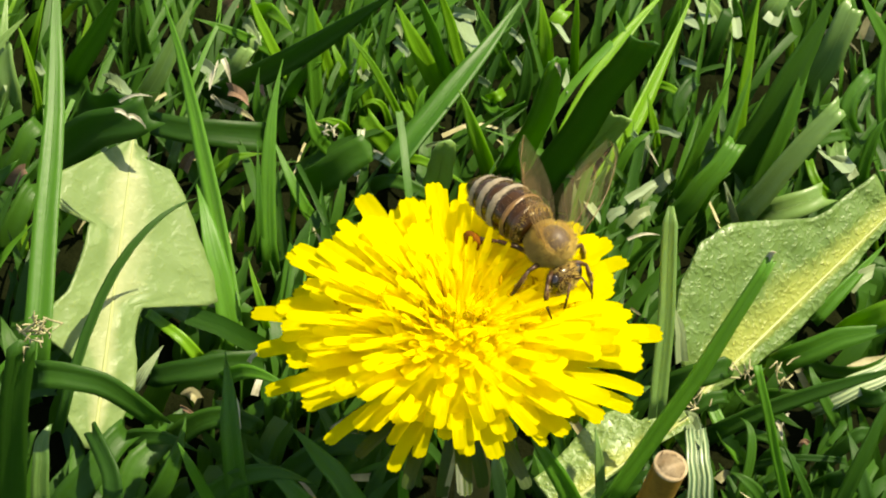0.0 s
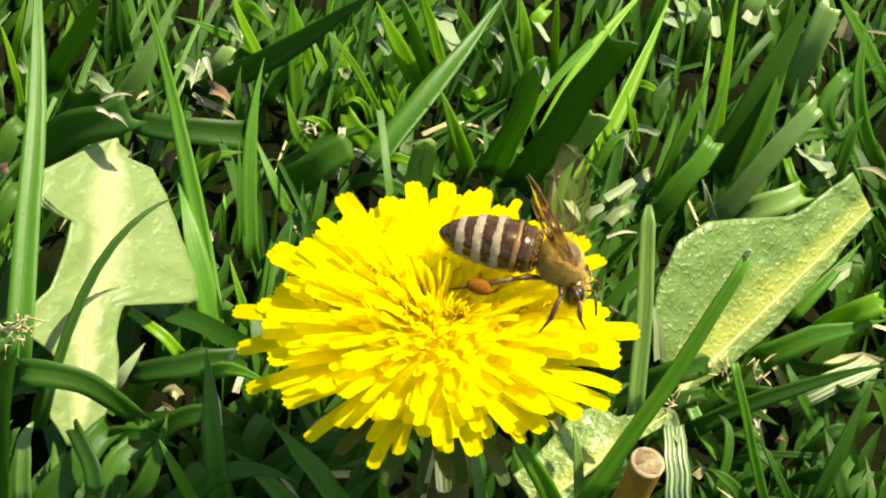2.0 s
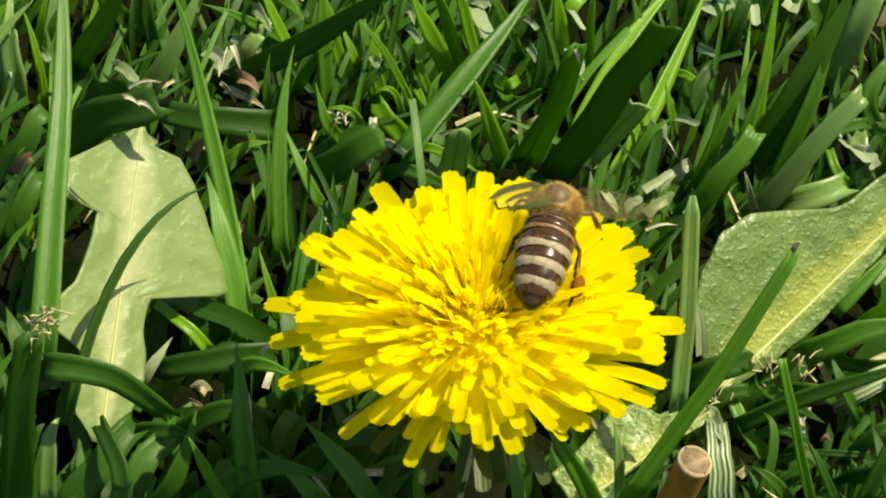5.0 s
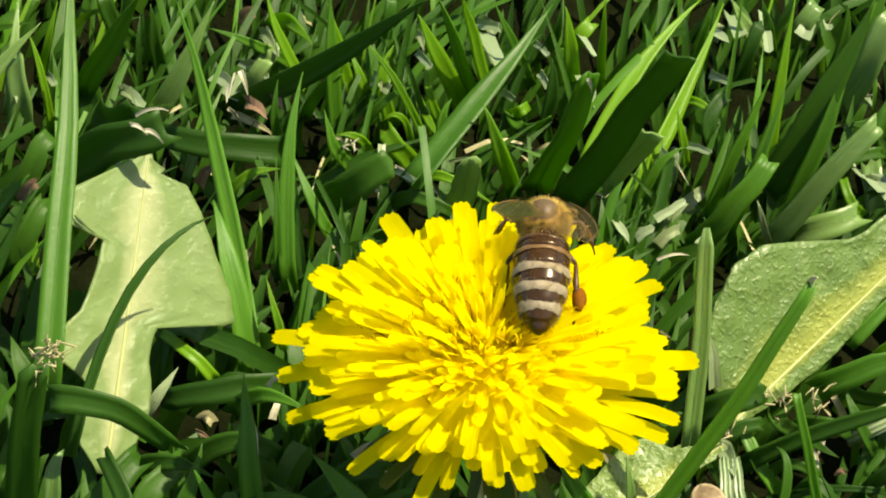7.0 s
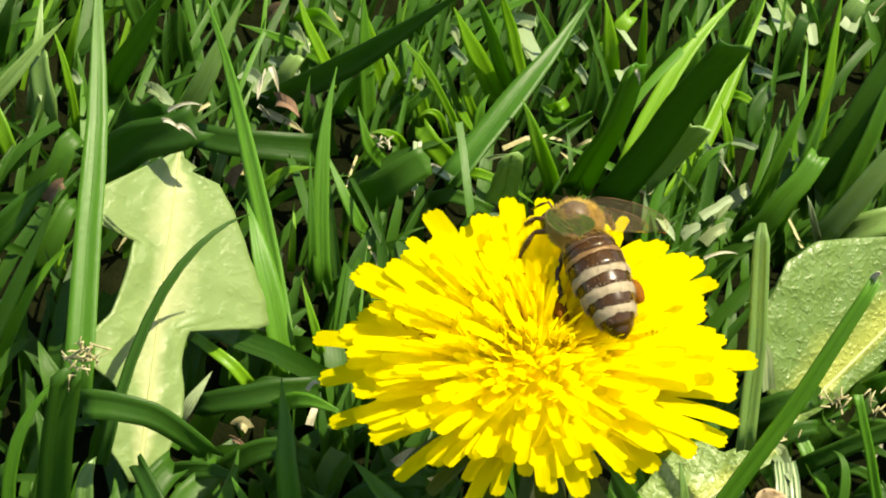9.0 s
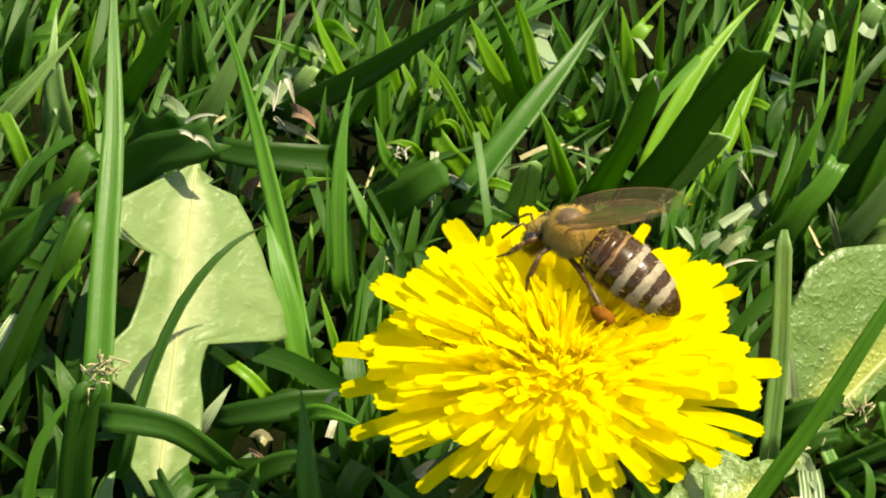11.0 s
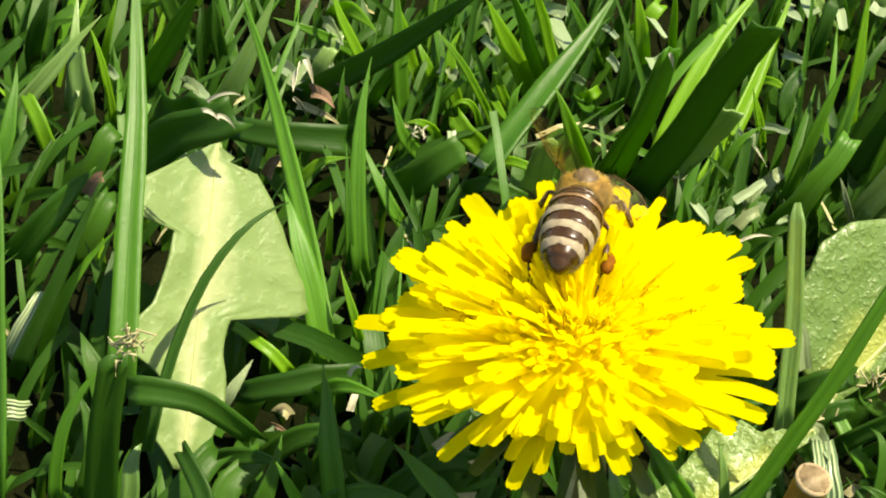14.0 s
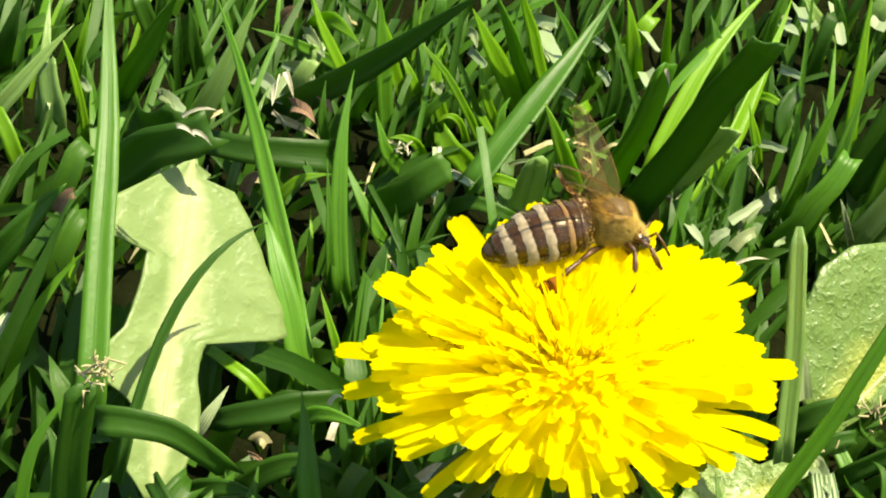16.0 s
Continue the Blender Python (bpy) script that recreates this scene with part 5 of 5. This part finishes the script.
clipping((14.4, 42.2, 6.0), (15.0, 40.1, 6.7), (15.5, 37.9, 7.2), 1.0, -77, SUN_FLECK, "pale mint-white piece standing in for a sunlit patch of grass blade", "point")
clipping((40.5, 75.3, 6.0), (40.5, 74.0, 6.7), (40.5, 72.7, 7.2), 1.0, -90, SUN_FLECK, "pale mint-white piece standing in for a sunlit patch of grass blade")
clipping((23.6, 40.0, 6.0), (23.0, 39.0, 6.7), (22.4, 37.9, 7.2), 0.6, -103, SUN_FLECK, "pale mint-white piece standing in for a sunlit patch of grass blade")
clipping((-38.3, 50.3, 6.0), (-37.9, 50.0, 6.7), (-37.5, 49.7, 7.2), 0.5, -116, SUN_FLECK, "pale mint-white piece standing in for a sunlit patch of grass blade", "point")
clipping((29.2, 51.6, 6.0), (29.4, 49.8, 6.7), (29.7, 48.0, 7.2), 0.7, -69, SUN_FLECK, "pale mint-white piece standing in for a sunlit patch of grass blade")
clipping((40.0, 53.0, 6.0), (40.0, 51.4, 6.7), (40.0, 49.7, 7.2), 0.6, -82, SUN_FLECK, "pale mint-white piece standing in for a sunlit patch of grass blade")
clipping((-2.1, 40.0, 6.0), (-1.4, 40.5, 6.7), (-0.6, 40.9, 7.2), 0.5, -95, SUN_FLECK, "pale mint-white piece standing in for a sunlit patch of grass blade", "point")
clipping((-10.0, 54.0, 6.0), (-10.1, 49.7, 6.7), (-10.2, 45.3, 7.2), 0.8, -108, SUN_FLECK, "pale mint-white piece standing in for a sunlit patch of grass blade")
clipping((-8.6, 49.8, 6.0), (-7.5, 48.4, 6.7), (-6.4, 46.9, 7.2), 0.8, -61, SUN_FLECK, "pale mint-white piece standing in for a sunlit patch of grass blade")
# added strand for the edge of a bent-back bract, carried down to the ground
clipping((-2.5, -4.0, 4.0), (-0.4, -5.0, 19.0), (0.4, -5.0, 24.5), 0.5, -95, STRAW, "pale curved strand added for a bent-back bract edge under the dandelion", "point")


def litter(count, seed):
    rng = random.Random(seed)
    bodies = []
    for i in range(count):
        x, y = rng.uniform(-85, 85), rng.uniform(-15, 125)
        a, n = rng.uniform(0, 6.28), rng.uniform(2, 9)
        p = Vector((x, y, rng.uniform(0, 5)))
        q = p + Vector((math.cos(a) * n, math.sin(a) * n, rng.uniform(-1, 3)))
        bodies.append(blade_body(p, (p + q) / 2 + Vector((0, 0, rng.uniform(0, 1.5))), q, rng.uniform(0.3, 1.0), rng.uniform(-180, 0), "point", 4, 3, 0))
    v, f, uv = join(*bodies)
    tagged(place("dry_litter", mesh_of("dry_litter", v, f, STRAW, uv)), "bleached dry grass litter on the soil", "dry grass", kind="stuff")


litter(110, 31)


def dry_tuft(at, seed, count, size, material, label):
    """A crumpled tuft of dry fibres."""
    rng = random.Random(seed)
    bodies = []
    for i in range(count * 2):
        p = Vector([rng.gauss(0, size * 0.35) for _ in range(3)])
        d = Vector([rng.gauss(0, 1) for _ in range(3)]).normalized() * size * rng.uniform(0.5, 1.0)
        bend = Vector([rng.gauss(0, size * 0.3) for _ in range(3)])
        bodies.append(tube([p * MM, (p + d * 0.5 + bend) * MM, (p + d) * MM], [0.08 * MM, 0.12 * MM, 0.05 * MM], 5))
    v, f, uv = join(*bodies)
    ob = place("dry_tuft", mesh_of("dry_tuft", v, f, material, uv))
    ob.location = Vector(at) * MM
    tagged(ob, label, "dry grass", "dry clippings")


dry_tuft((-34.4, -1.2, 32.6), 4, 12, 1.7, STRAW, "pale crumpled dry fibres on a mown grass tip")
dry_tuft((28.2, 15.5, 8.8), 6, 6, 1.7, STRAW, "pale dry rootlets on the grass")
dry_tuft((31.9, 14.8, 8.8), 8, 4, 1.5, STRAW, "pale dry fibres among the grass")
dry_tuft((-13.7, 52.6, 7.1), 10, 3, 1.2, CHAFF, "bleached dry fibres among the grass")
dry_tuft((23.3, 12.5, 7.9), 12, 4, 1.5, STRAW, "bleached dry fibres beside the leaf")


# the bee: its body along x, the middle of its thorax at the origin
def fur(points, length, seed, back):
    """Short hairs that stand on points (place, normal) as slim three-sided spikes."""
    rng = random.Random(seed)
    verts, faces, uvs = [], [], []
    for p, nrm in points:
        d = (nrm + Vector(back) + Vector([rng.gauss(0, 0.35) for _ in range(3)])).normalized()
        a = d.orthogonal().normalized() * 0.026 * MM
        b = d.cross(a).normalized() * 0.026 * MM
        k = len(verts)
        verts += [p + a, p - a * 0.5 + b, p - a * 0.5 - b, p + d * length * rng.uniform(0.6, 1.2) * MM]
        faces += [(k, k + 1, k + 3), (k + 1, k + 2, k + 3), (k + 2, k, k + 3)]
        uvs += [(0, 0), (0, 0), (0, 0), (0, 1)]
    return verts, faces, uvs


def on_ball(centre, radii, count, seed, keep=lambda d: True):
    rng = random.Random(seed)
    out = []
    while len(out) < count:
        d = Vector([rng.gauss(0, 1) for _ in range(3)]).normalized()
        if keep(d):
            out.append(((Vector(centre) + Vector((d.x * radii[0], d.y * radii[1], d.z * radii[2]))) * MM, d))
    return out


def scaled(body):
    return [v * MM for v in body[0]], body[1], body[2]


def make_bee():
    thing = new("bee")
    tagged(thing, "striped brown honey bee with pollen loads foraging on the dandelion", "bee")
    # abdomen: overlapping tergites, then hair bands
    def belly(s):
        """Axis point and radius at share s from waist to tail."""
        r = 2.25 * math.sin(math.pi * (0.16 + 0.84 * s) ** 0.82) ** 0.5 if s < 0.999 else 0.1
        return Vector((-2.2 - 8.3 * s, 0, 0.2 - 1.2 * s * s)), max(0.12, r)
    cuts = (0.0, 0.2, 0.38, 0.56, 0.74, 0.89, 1.0)
    rows, rad = [], []
    for a, b in zip(cuts, cuts[1:]):
        for j in range(5):
            s = a + (b - a) * j / 4
            p, r = belly(s)
            rows.append(p)
            rad.append(r * (0.965 + 0.045 * j / 4))
    v, f, uv = tube([p * MM for p in rows], [r * MM for r in rad], 24, 0.92)
    abdomen = place("abdomen", mesh_of("abdomen", v, f, BEE_DARK, uv), thing, "dark brown glossy abdomen with pale bands")
    for a, b in ((0.07, 0.12), (0.2, 0.255), (0.372, 0.455), (0.55, 0.645), (0.727, 0.81)):
        # ragged edges, broken a little along the back
        v, f, uv = [], [], []
        for j in range(9):
            for k in range(36):
                w = 2 * math.pi * k / 36
                lo = a + 0.020 * noise.noise(Vector((k * 1.7, a * 90, 1))) + 0.012 * max(0.0, math.cos(w)) ** 6
                hi = b + 0.018 * noise.noise(Vector((k * 1.3, a * 70, 5))) - 0.010 * max(0.0, math.cos(w)) ** 8
                at = lo + (hi - lo) * j / 8
                p, r = belly(at)
                r *= 1.0 + 0.05 * math.sin(math.pi * (0.1 + 0.8 * j / 8))
                over = Vector((-2.4 * at, 0, 8.3)).normalized()
                v.append((p + Vector((0, math.sin(w) * r, 0)) + over * (math.cos(w) * r * 0.92)) * MM)
                uv.append((k / 36, j / 8))
        f = [(j * 36 + k, j * 36 + (k + 1) % 36, (j + 1) * 36 + (k + 1) % 36, (j + 1) * 36 + k) for j in range(8) for k in range(36)]
        place("hair_band", mesh_of("hair_band", v, f, BEE_BROWN if a < 0.1 else BEE_AMBER if a < 0.3 else BEE_BAND, uv), abdomen, "pale buff hair band")
        if a > 0.3:
            # a fringe of pale hairs lying back over the dark plate behind
            pick = random.Random(int(a * 1000))
            pts = []
            for i in range(420):
                w = pick.uniform(0, 6.283)
                p, r = belly(pick.uniform(a, b))
                d = Vector((0, math.sin(w), math.cos(w)))
                pts.append(((p + Vector((0, d.y * r, d.z * r * 0.92))) * MM, d))
            v, f, uv = fur(pts, 0.34, 21, (-1.9, 0, 0))
            place("band_fringe", mesh_of("band_fringe", v, f, BEE_BAND, uv), abdomen, "pale fringe of short hairs")
    rng = random.Random(3)
    pts = []
    for i in range(420):
        s = rng.uniform(0.0, 0.95)
        w = rng.uniform(0, 6.283)
        p, r = belly(s)
        d = Vector((0, math.cos(w), math.sin(w)))
        pts.append(((p + Vector((0, d.y * r, d.z * r * 0.92))) * MM, d))
    v, f, uv = fur(pts, 0.35, 5, (-1.6, 0, 0))
    place("abdomen_hair", mesh_of("abdomen_hair", v, f, BEE_AMBER, uv), abdomen, "short brown hairs")
    pts = []
    for i in range(700):
        s = rng.uniform(0.0, 0.09) if i < 200 else rng.uniform(0.1, 0.85)
        w = rng.uniform(0, 6.283) if i < 200 else rng.uniform(3.5, 5.92)
        p, r = belly(s)
        d = Vector((0, math.cos(w), math.sin(w)))
        pts.append(((p + Vector((0, d.y * r, d.z * r * 0.92))) * MM, d))
    v, f, uv = fur(pts, 0.42, 6, (-0.9, 0, 0))
    place("collar_hair", mesh_of("collar_hair", v, f, BEE_HAIR, uv), abdomen, "golden hairs at the waist and flanks")
    # thorax: a bare back plate in a ring of fur, a paler ridge behind it
    v, f, uv = scaled(ball((-0.3, 0, 0.0), (1.75, 1.95, 1.55), 14, 20))
    thorax = place("thorax", mesh_of("thorax", v, f, BEE_THORAX, uv), thing, "brown thorax with golden fur")
    v, f, uv = scaled(ball((-0.05, 0, 0.28), (1.48, 1.45, 1.56), 12, 18))
    place("back_plate", mesh_of("back_plate", v, f, BEE_BACK, uv), thorax, "bare greyish-brown back plate")
    v, f, uv = scaled(ball((-1.45, 0, 0.75), (0.45, 1.0, 0.45), 8, 14))
    place("back_ridge", mesh_of("back_ridge", v, f, BEE_AMBER, uv), thorax, "amber ridge behind the back plate")
    bare = lambda d: not (d.z > 0.42 and abs(d.y) < 0.68 and -0.5 < d.x < 0.78) or (d.x * 7919) % 1 < 0.12
    v, f, uv = fur(on_ball((-0.3, 0, 0.0), (1.7, 1.9, 1.5), 7500, 8, bare), 0.6, 9, (-0.5, 0, 0.1))
    place("fur", mesh_of("fur", v, f, BEE_HAIR, uv), thorax, "golden-brown fur")
    # head, hanging low before the thorax
    v, f, uv = scaled(ball((2.65, 0, -1.25), (0.95, 1.65, 1.45), 12, 18))
    head = place("head", mesh_of("head", v, f, BEE_DARK, uv), thing, "dark hairy bee head")
    for side in (-1, 1):
        v, f, uv = scaled(ball((2.85, side * 1.25, -1.05), (0.6, 0.55, 1.05), 10, 14))
        place("eye", mesh_of("eye", v, f, BEE_EYE, uv), head, "glossy black compound eye")
        feeler = [Vector((3.4, side * 0.35, -0.9)), Vector((4.1, side * 0.7, -0.3)), Vector((4.5, side * 1.1, -1.0)), Vector((4.9, side * 1.6, -2.0))]
        v, f, uv = tube([p * MM for p in feeler], [0.10 * MM, 0.10 * MM, 0.12 * MM, 0.10 * MM], 7)
        place("antenna", mesh_of("antenna", v, f, BEE_LEG, uv), head)
    v, f, uv = tube([Vector(p) * MM for p in ((3.1, 0, -2.3), (3.3, 0, -3.1), (3.2, 0, -4.0))], [0.35 * MM, 0.25 * MM, 0.12 * MM], 8)
    place("tongue", mesh_of("tongue", v, f, BEE_AMBER, uv), head)
    v, f, uv = fur(on_ball((2.65, 0, -1.25), (0.92, 1.5, 1.4), 1100, 12, lambda d: abs(d.y) < 0.7), 0.45, 13, (0.2, 0, 0.1))
    place("fur", mesh_of("fur", v, f, BEE_HAIR, uv), head)
    head.location = Vector((-0.95, 0, -1.05)) * MM
    # legs: hip, knee, heel, toe
    stance = (
        (1.2, 0.9, (2.1, 2.2, -1.5), (2.7, 2.6, -3.0), (3.5, 2.3, -4.3), 0.20),
        (0.2, 1.0, (0.5, 3.0, -0.9), (0.3, 3.9, -2.9), (-0.2, 4.3, -4.4), 0.21),
        (-1.2, 1.0, (-3.6, 2.7, -1.0), (-6.6, 2.9, -3.0), (-8.2, 2.6, -4.3), 0.22),
    )
    for side in (-1, 1):
        for i, (x, y, knee, heel, toe, r) in enumerate(stance):
            hip = Vector((x, y * side, -1.4))
            knee, heel, toe = (Vector((p[0], p[1] * side, p[2])) for p in (knee, heel, toe))
            v, f, uv = tube([q * MM for q in (hip, hip.lerp(knee, 0.5) + Vector((0, 0, 0.2)), knee)], [r * 0.9 * MM, r * 1.15 * MM, r * 0.8 * MM], 8)
            leg = place("leg", mesh_of("leg", v, f, BEE_LEG, uv), thing, "brown hairy jointed leg")
            wide = 1.2 if i == 2 else 1.0
            v, f, uv = tube([q * MM for q in (knee, knee.lerp(heel, 0.6), heel)], [r * 0.7 * MM, r * wide * 1.15 * MM, r * wide * MM], 8)
            place("shin", mesh_of("shin", v, f, BEE_LEG, uv), leg)
            v, f, uv = tube([q * MM for q in (heel, heel.lerp(toe, 0.5), toe)], [r * 0.85 * MM, r * 0.5 * MM, r * 0.3 * MM], 7)
            place("foot", mesh_of("foot", v, f, BEE_LEG, uv), leg)
            if i == 2:
                at = knee.lerp(heel, 0.78) + Vector((0, 0.25 * side, 0.0))
                v, f, uv = scaled(ball(at, (1.1, 0.6, 0.7), 10, 14))
                v = [q + q.normalized() * 0.16 * MM * noise.noise(q * 2600) for q in v]
                place("pollen_load", mesh_of("pollen_load", v, f, POLLEN, uv), leg, "orange pollen load")
            spots = []
            for j in range(60):
                s = rng.uniform(0.1, 1)
                d = Vector([rng.gauss(0, 1) for _ in range(3)]).normalized()
                spots.append(((knee.lerp(heel, s) + d * r * 0.8) * MM, d))
            v, f, uv = fur(spots, 0.4, 17, (0, 0, -0.3))
            place("leg_hair", mesh_of("leg_hair", v, f, BEE_HAIR, uv), leg)
    # wings trail along -x from their roots
    wings = []
    for side in (-1, 1):
        for name, length, width, x in (("forewing", 9.4, 3.1, 0.7), ("hindwing", 6.6, 2.1, -0.2)):
            grid = []
            for i in range(15):
                s = i / 14
                lead = -0.30 * width * math.sin(math.pi * s) ** 0.8
                trail = width * (0.12 + 0.78 * math.sin(math.pi * min(1, s ** 0.8 * 0.93 + 0.03)) ** 0.8)
                row = []
                for c in range(6):
                    u = c / 5
                    yy = lead + (trail - lead) * u if s < 0.999 else 0.3 * width
                    row.append(Vector((-length * s, -side * (yy - 0.2 * width), 0.18 * math.sin(7 * u) * s)) * MM)
                grid.append(row)
            v, f, uv = sheet(grid)
            wing = place(name, mesh_of(name, v, f, WING, uv), thing, "clear veined insect wing")
            for u0, u1, s1 in ((0.02, 0.05, 1.0), (0.15, 0.25, 0.95), (0.25, 0.55, 0.9), (0.3, 0.8, 0.75), (0.4, 0.95, 0.5)):
                line = []
                for j in range(7):
                    s = 0.03 + (s1 - 0.05) * j / 6
                    u = u0 + (u1 - u0) * j / 6
                    g = min(13, int(s * 14))
                    r0, r1 = grid[g], grid[g + 1]
                    k = s * 14 - g
                    cc = min(4, int(u * 5))
                    kk = u * 5 - cc
                    q = (r0[cc] * (1 - kk) + r0[cc + 1] * kk) * (1 - k) + (r1[cc] * (1 - kk) + r1[cc + 1] * kk) * k
                    line.append(q + Vector((0, 0, 0.02 * MM)))
                v, f, uv = tube(line, [(0.042 if u0 < 0.03 else 0.012) * MM * (1 - 0.08 * j) for j in range(7)], 5)
                place("vein", mesh_of("vein", v, f, BEE_AMBER, uv), wing)
            wings.append((wing, side, x))
    return thing, wings


bee, bee_wings = make_bee()



# what moves
def motions():
    walk(bee, [
        (0.0, pose(8.08 * MM, 4.36 * MM, 37.27 * MM, -8.0, 2.8, -50.5)),
        (0.5, pose(8.22 * MM, 2.85 * MM, 37.21 * MM, -5.6, 9.2, -63.8)),
        (1.0, pose(8.92 * MM, 4.10 * MM, 37.56 * MM, -3.1, 14.6, -16.9)),
        (1.5, pose(10.42 * MM, 2.92 * MM, 37.51 * MM, -5.8, 14.6, -8.8)),
        (2.0, pose(10.60 * MM, 2.08 * MM, 37.52 * MM, -4.5, 12.5, -12.6)),
        (2.5, pose(10.19 * MM, 5.06 * MM, 37.43 * MM, 0.8, 2.5, 3.1)),
        (3.0, pose(11.05 * MM, 5.27 * MM, 37.34 * MM, -0.6, -2.0, 5.5)),
        (3.5, pose(10.37 * MM, 5.67 * MM, 37.12 * MM, -0.3, 19.7, 23.4)),
        (4.0, pose(10.12 * MM, 6.36 * MM, 37.17 * MM, 1.4, 13.7, 27.5)),
        (4.5, pose(6.50 * MM, 7.86 * MM, 37.18 * MM, 1.4, -0.1, 71.2)),
        (4.7, pose(6.94 * MM, 8.01 * MM, 37.19 * MM, 1.9, -2.3, 74.9)),
        (6.8, pose(4.67 * MM, 8.13 * MM, 38.32 * MM, -0.1, -12.7, 94.8)),
        (7.0, pose(4.76 * MM, 9.06 * MM, 38.31 * MM, -0.5, -10.0, 86.5)),
        (7.5, pose(4.84 * MM, 7.99 * MM, 38.30 * MM, 1.2, -8.9, 92.4)),
        (8.0, pose(5.14 * MM, 8.75 * MM, 38.31 * MM, -0.1, -12.2, 88.6)),
        (8.5, pose(4.39 * MM, 8.61 * MM, 38.30 * MM, 0.7, -12.7, 95.7)),
        (8.7, pose(3.74 * MM, 8.19 * MM, 38.30 * MM, 0.2, -12.0, 102.0)),
        (10.8, pose(1.25 * MM, 8.22 * MM, 38.90 * MM, 1.6, -18.3, 144.2)),
        (11.0, pose(0.86 * MM, 7.50 * MM, 39.01 * MM, 8.0, -17.3, 149.0)),
        (11.5, pose(1.87 * MM, 6.49 * MM, 38.73 * MM, 7.1, -17.9, 157.8)),
        (12.0, pose(1.26 * MM, 11.49 * MM, 38.71 * MM, -0.0, -20.7, 120.8)),
        (12.5, pose(0.25 * MM, 9.34 * MM, 38.78 * MM, 0.9, -23.1, 121.4)),
        (13.0, pose(0.77 * MM, 9.20 * MM, 38.70 * MM, -0.4, -9.5, 95.6)),
        (13.5, pose(1.12 * MM, 9.39 * MM, 37.19 * MM, -2.8, 13.4, 72.4)),
        (14.0, pose(1.10 * MM, 10.83 * MM, 37.19 * MM, -1.3, 10.9, 75.3)),
        (14.5, pose(1.37 * MM, 11.41 * MM, 37.18 * MM, -1.6, 13.7, 76.4)),
        (15.0, pose(2.20 * MM, 10.77 * MM, 37.18 * MM, -2.3, 4.8, 56.0)),
        (15.5, pose(4.15 * MM, 9.68 * MM, 37.23 * MM, -9.9, 16.8, 33.2)),
        (16.0, pose(3.82 * MM, 9.93 * MM, 37.27 * MM, -8.1, 2.5, 16.7)),
    ])
    # the wings, each pair by its rise above the back, its swing away from it and the turn of its blade:
    # seconds, left rise, left swing, right rise, right swing, turn
    beats = (
        (0.0, 25, 60, 55, 0, 18), (0.5, 30, 55, 50, 0, 18), (1.0, 68, 10, 55, 3, 50), (1.5, 66, 24, 52, 0, 45), (2.0, 64, 24, 52, 0, 40), (2.5, 55, 36, 48, 6, 20),
        (3.0, 68, 6, 46, 10, 0), (3.5, 62, 5, 46, 10, 0), (4.0, 56, 2, 40, 20, 0), (4.5, 30, 20, 22, 52, 0), (4.7, 30, 20, 24, 58, 0),
        (5.8, 40, 18, 30, 30, 0), (7.0, 45, 17, 34, 17, 0), (8.5, 42, 17, 32, 22, 0), (9.7, 42, 8, 34, 16, 8), (11.0, 46, 0, 35, 12, 14), (11.5, 48, 0, 38, 10, 14),
        (12.0, 34, 10, 14, 16, 0), (12.5, 40, 15, 18, 20, 0), (13.0, 55, 35, 18, 28, 0), (13.5, 55, 15, 12, 28, 0), (14.0, 57, 25, 10, 28, 0),
        (14.5, 57, 25, 10, 28, 0), (15.0, 46, 6, 24, 18, 10), (15.5, 56, 4, 36, 8, 25), (16.0, 66, 6, 45, 13, 40))
    for wing, side, x in bee_wings:
        walk(wing, [(t, pose(x * MM, side * 1.3 * MM, 1.2 * MM, side * turn, up, side * -out)) for t, up, out, turn in (
            (row[0], *(row[1:3] if side > 0 else row[3:5]), row[5]) for row in beats)])


motions()
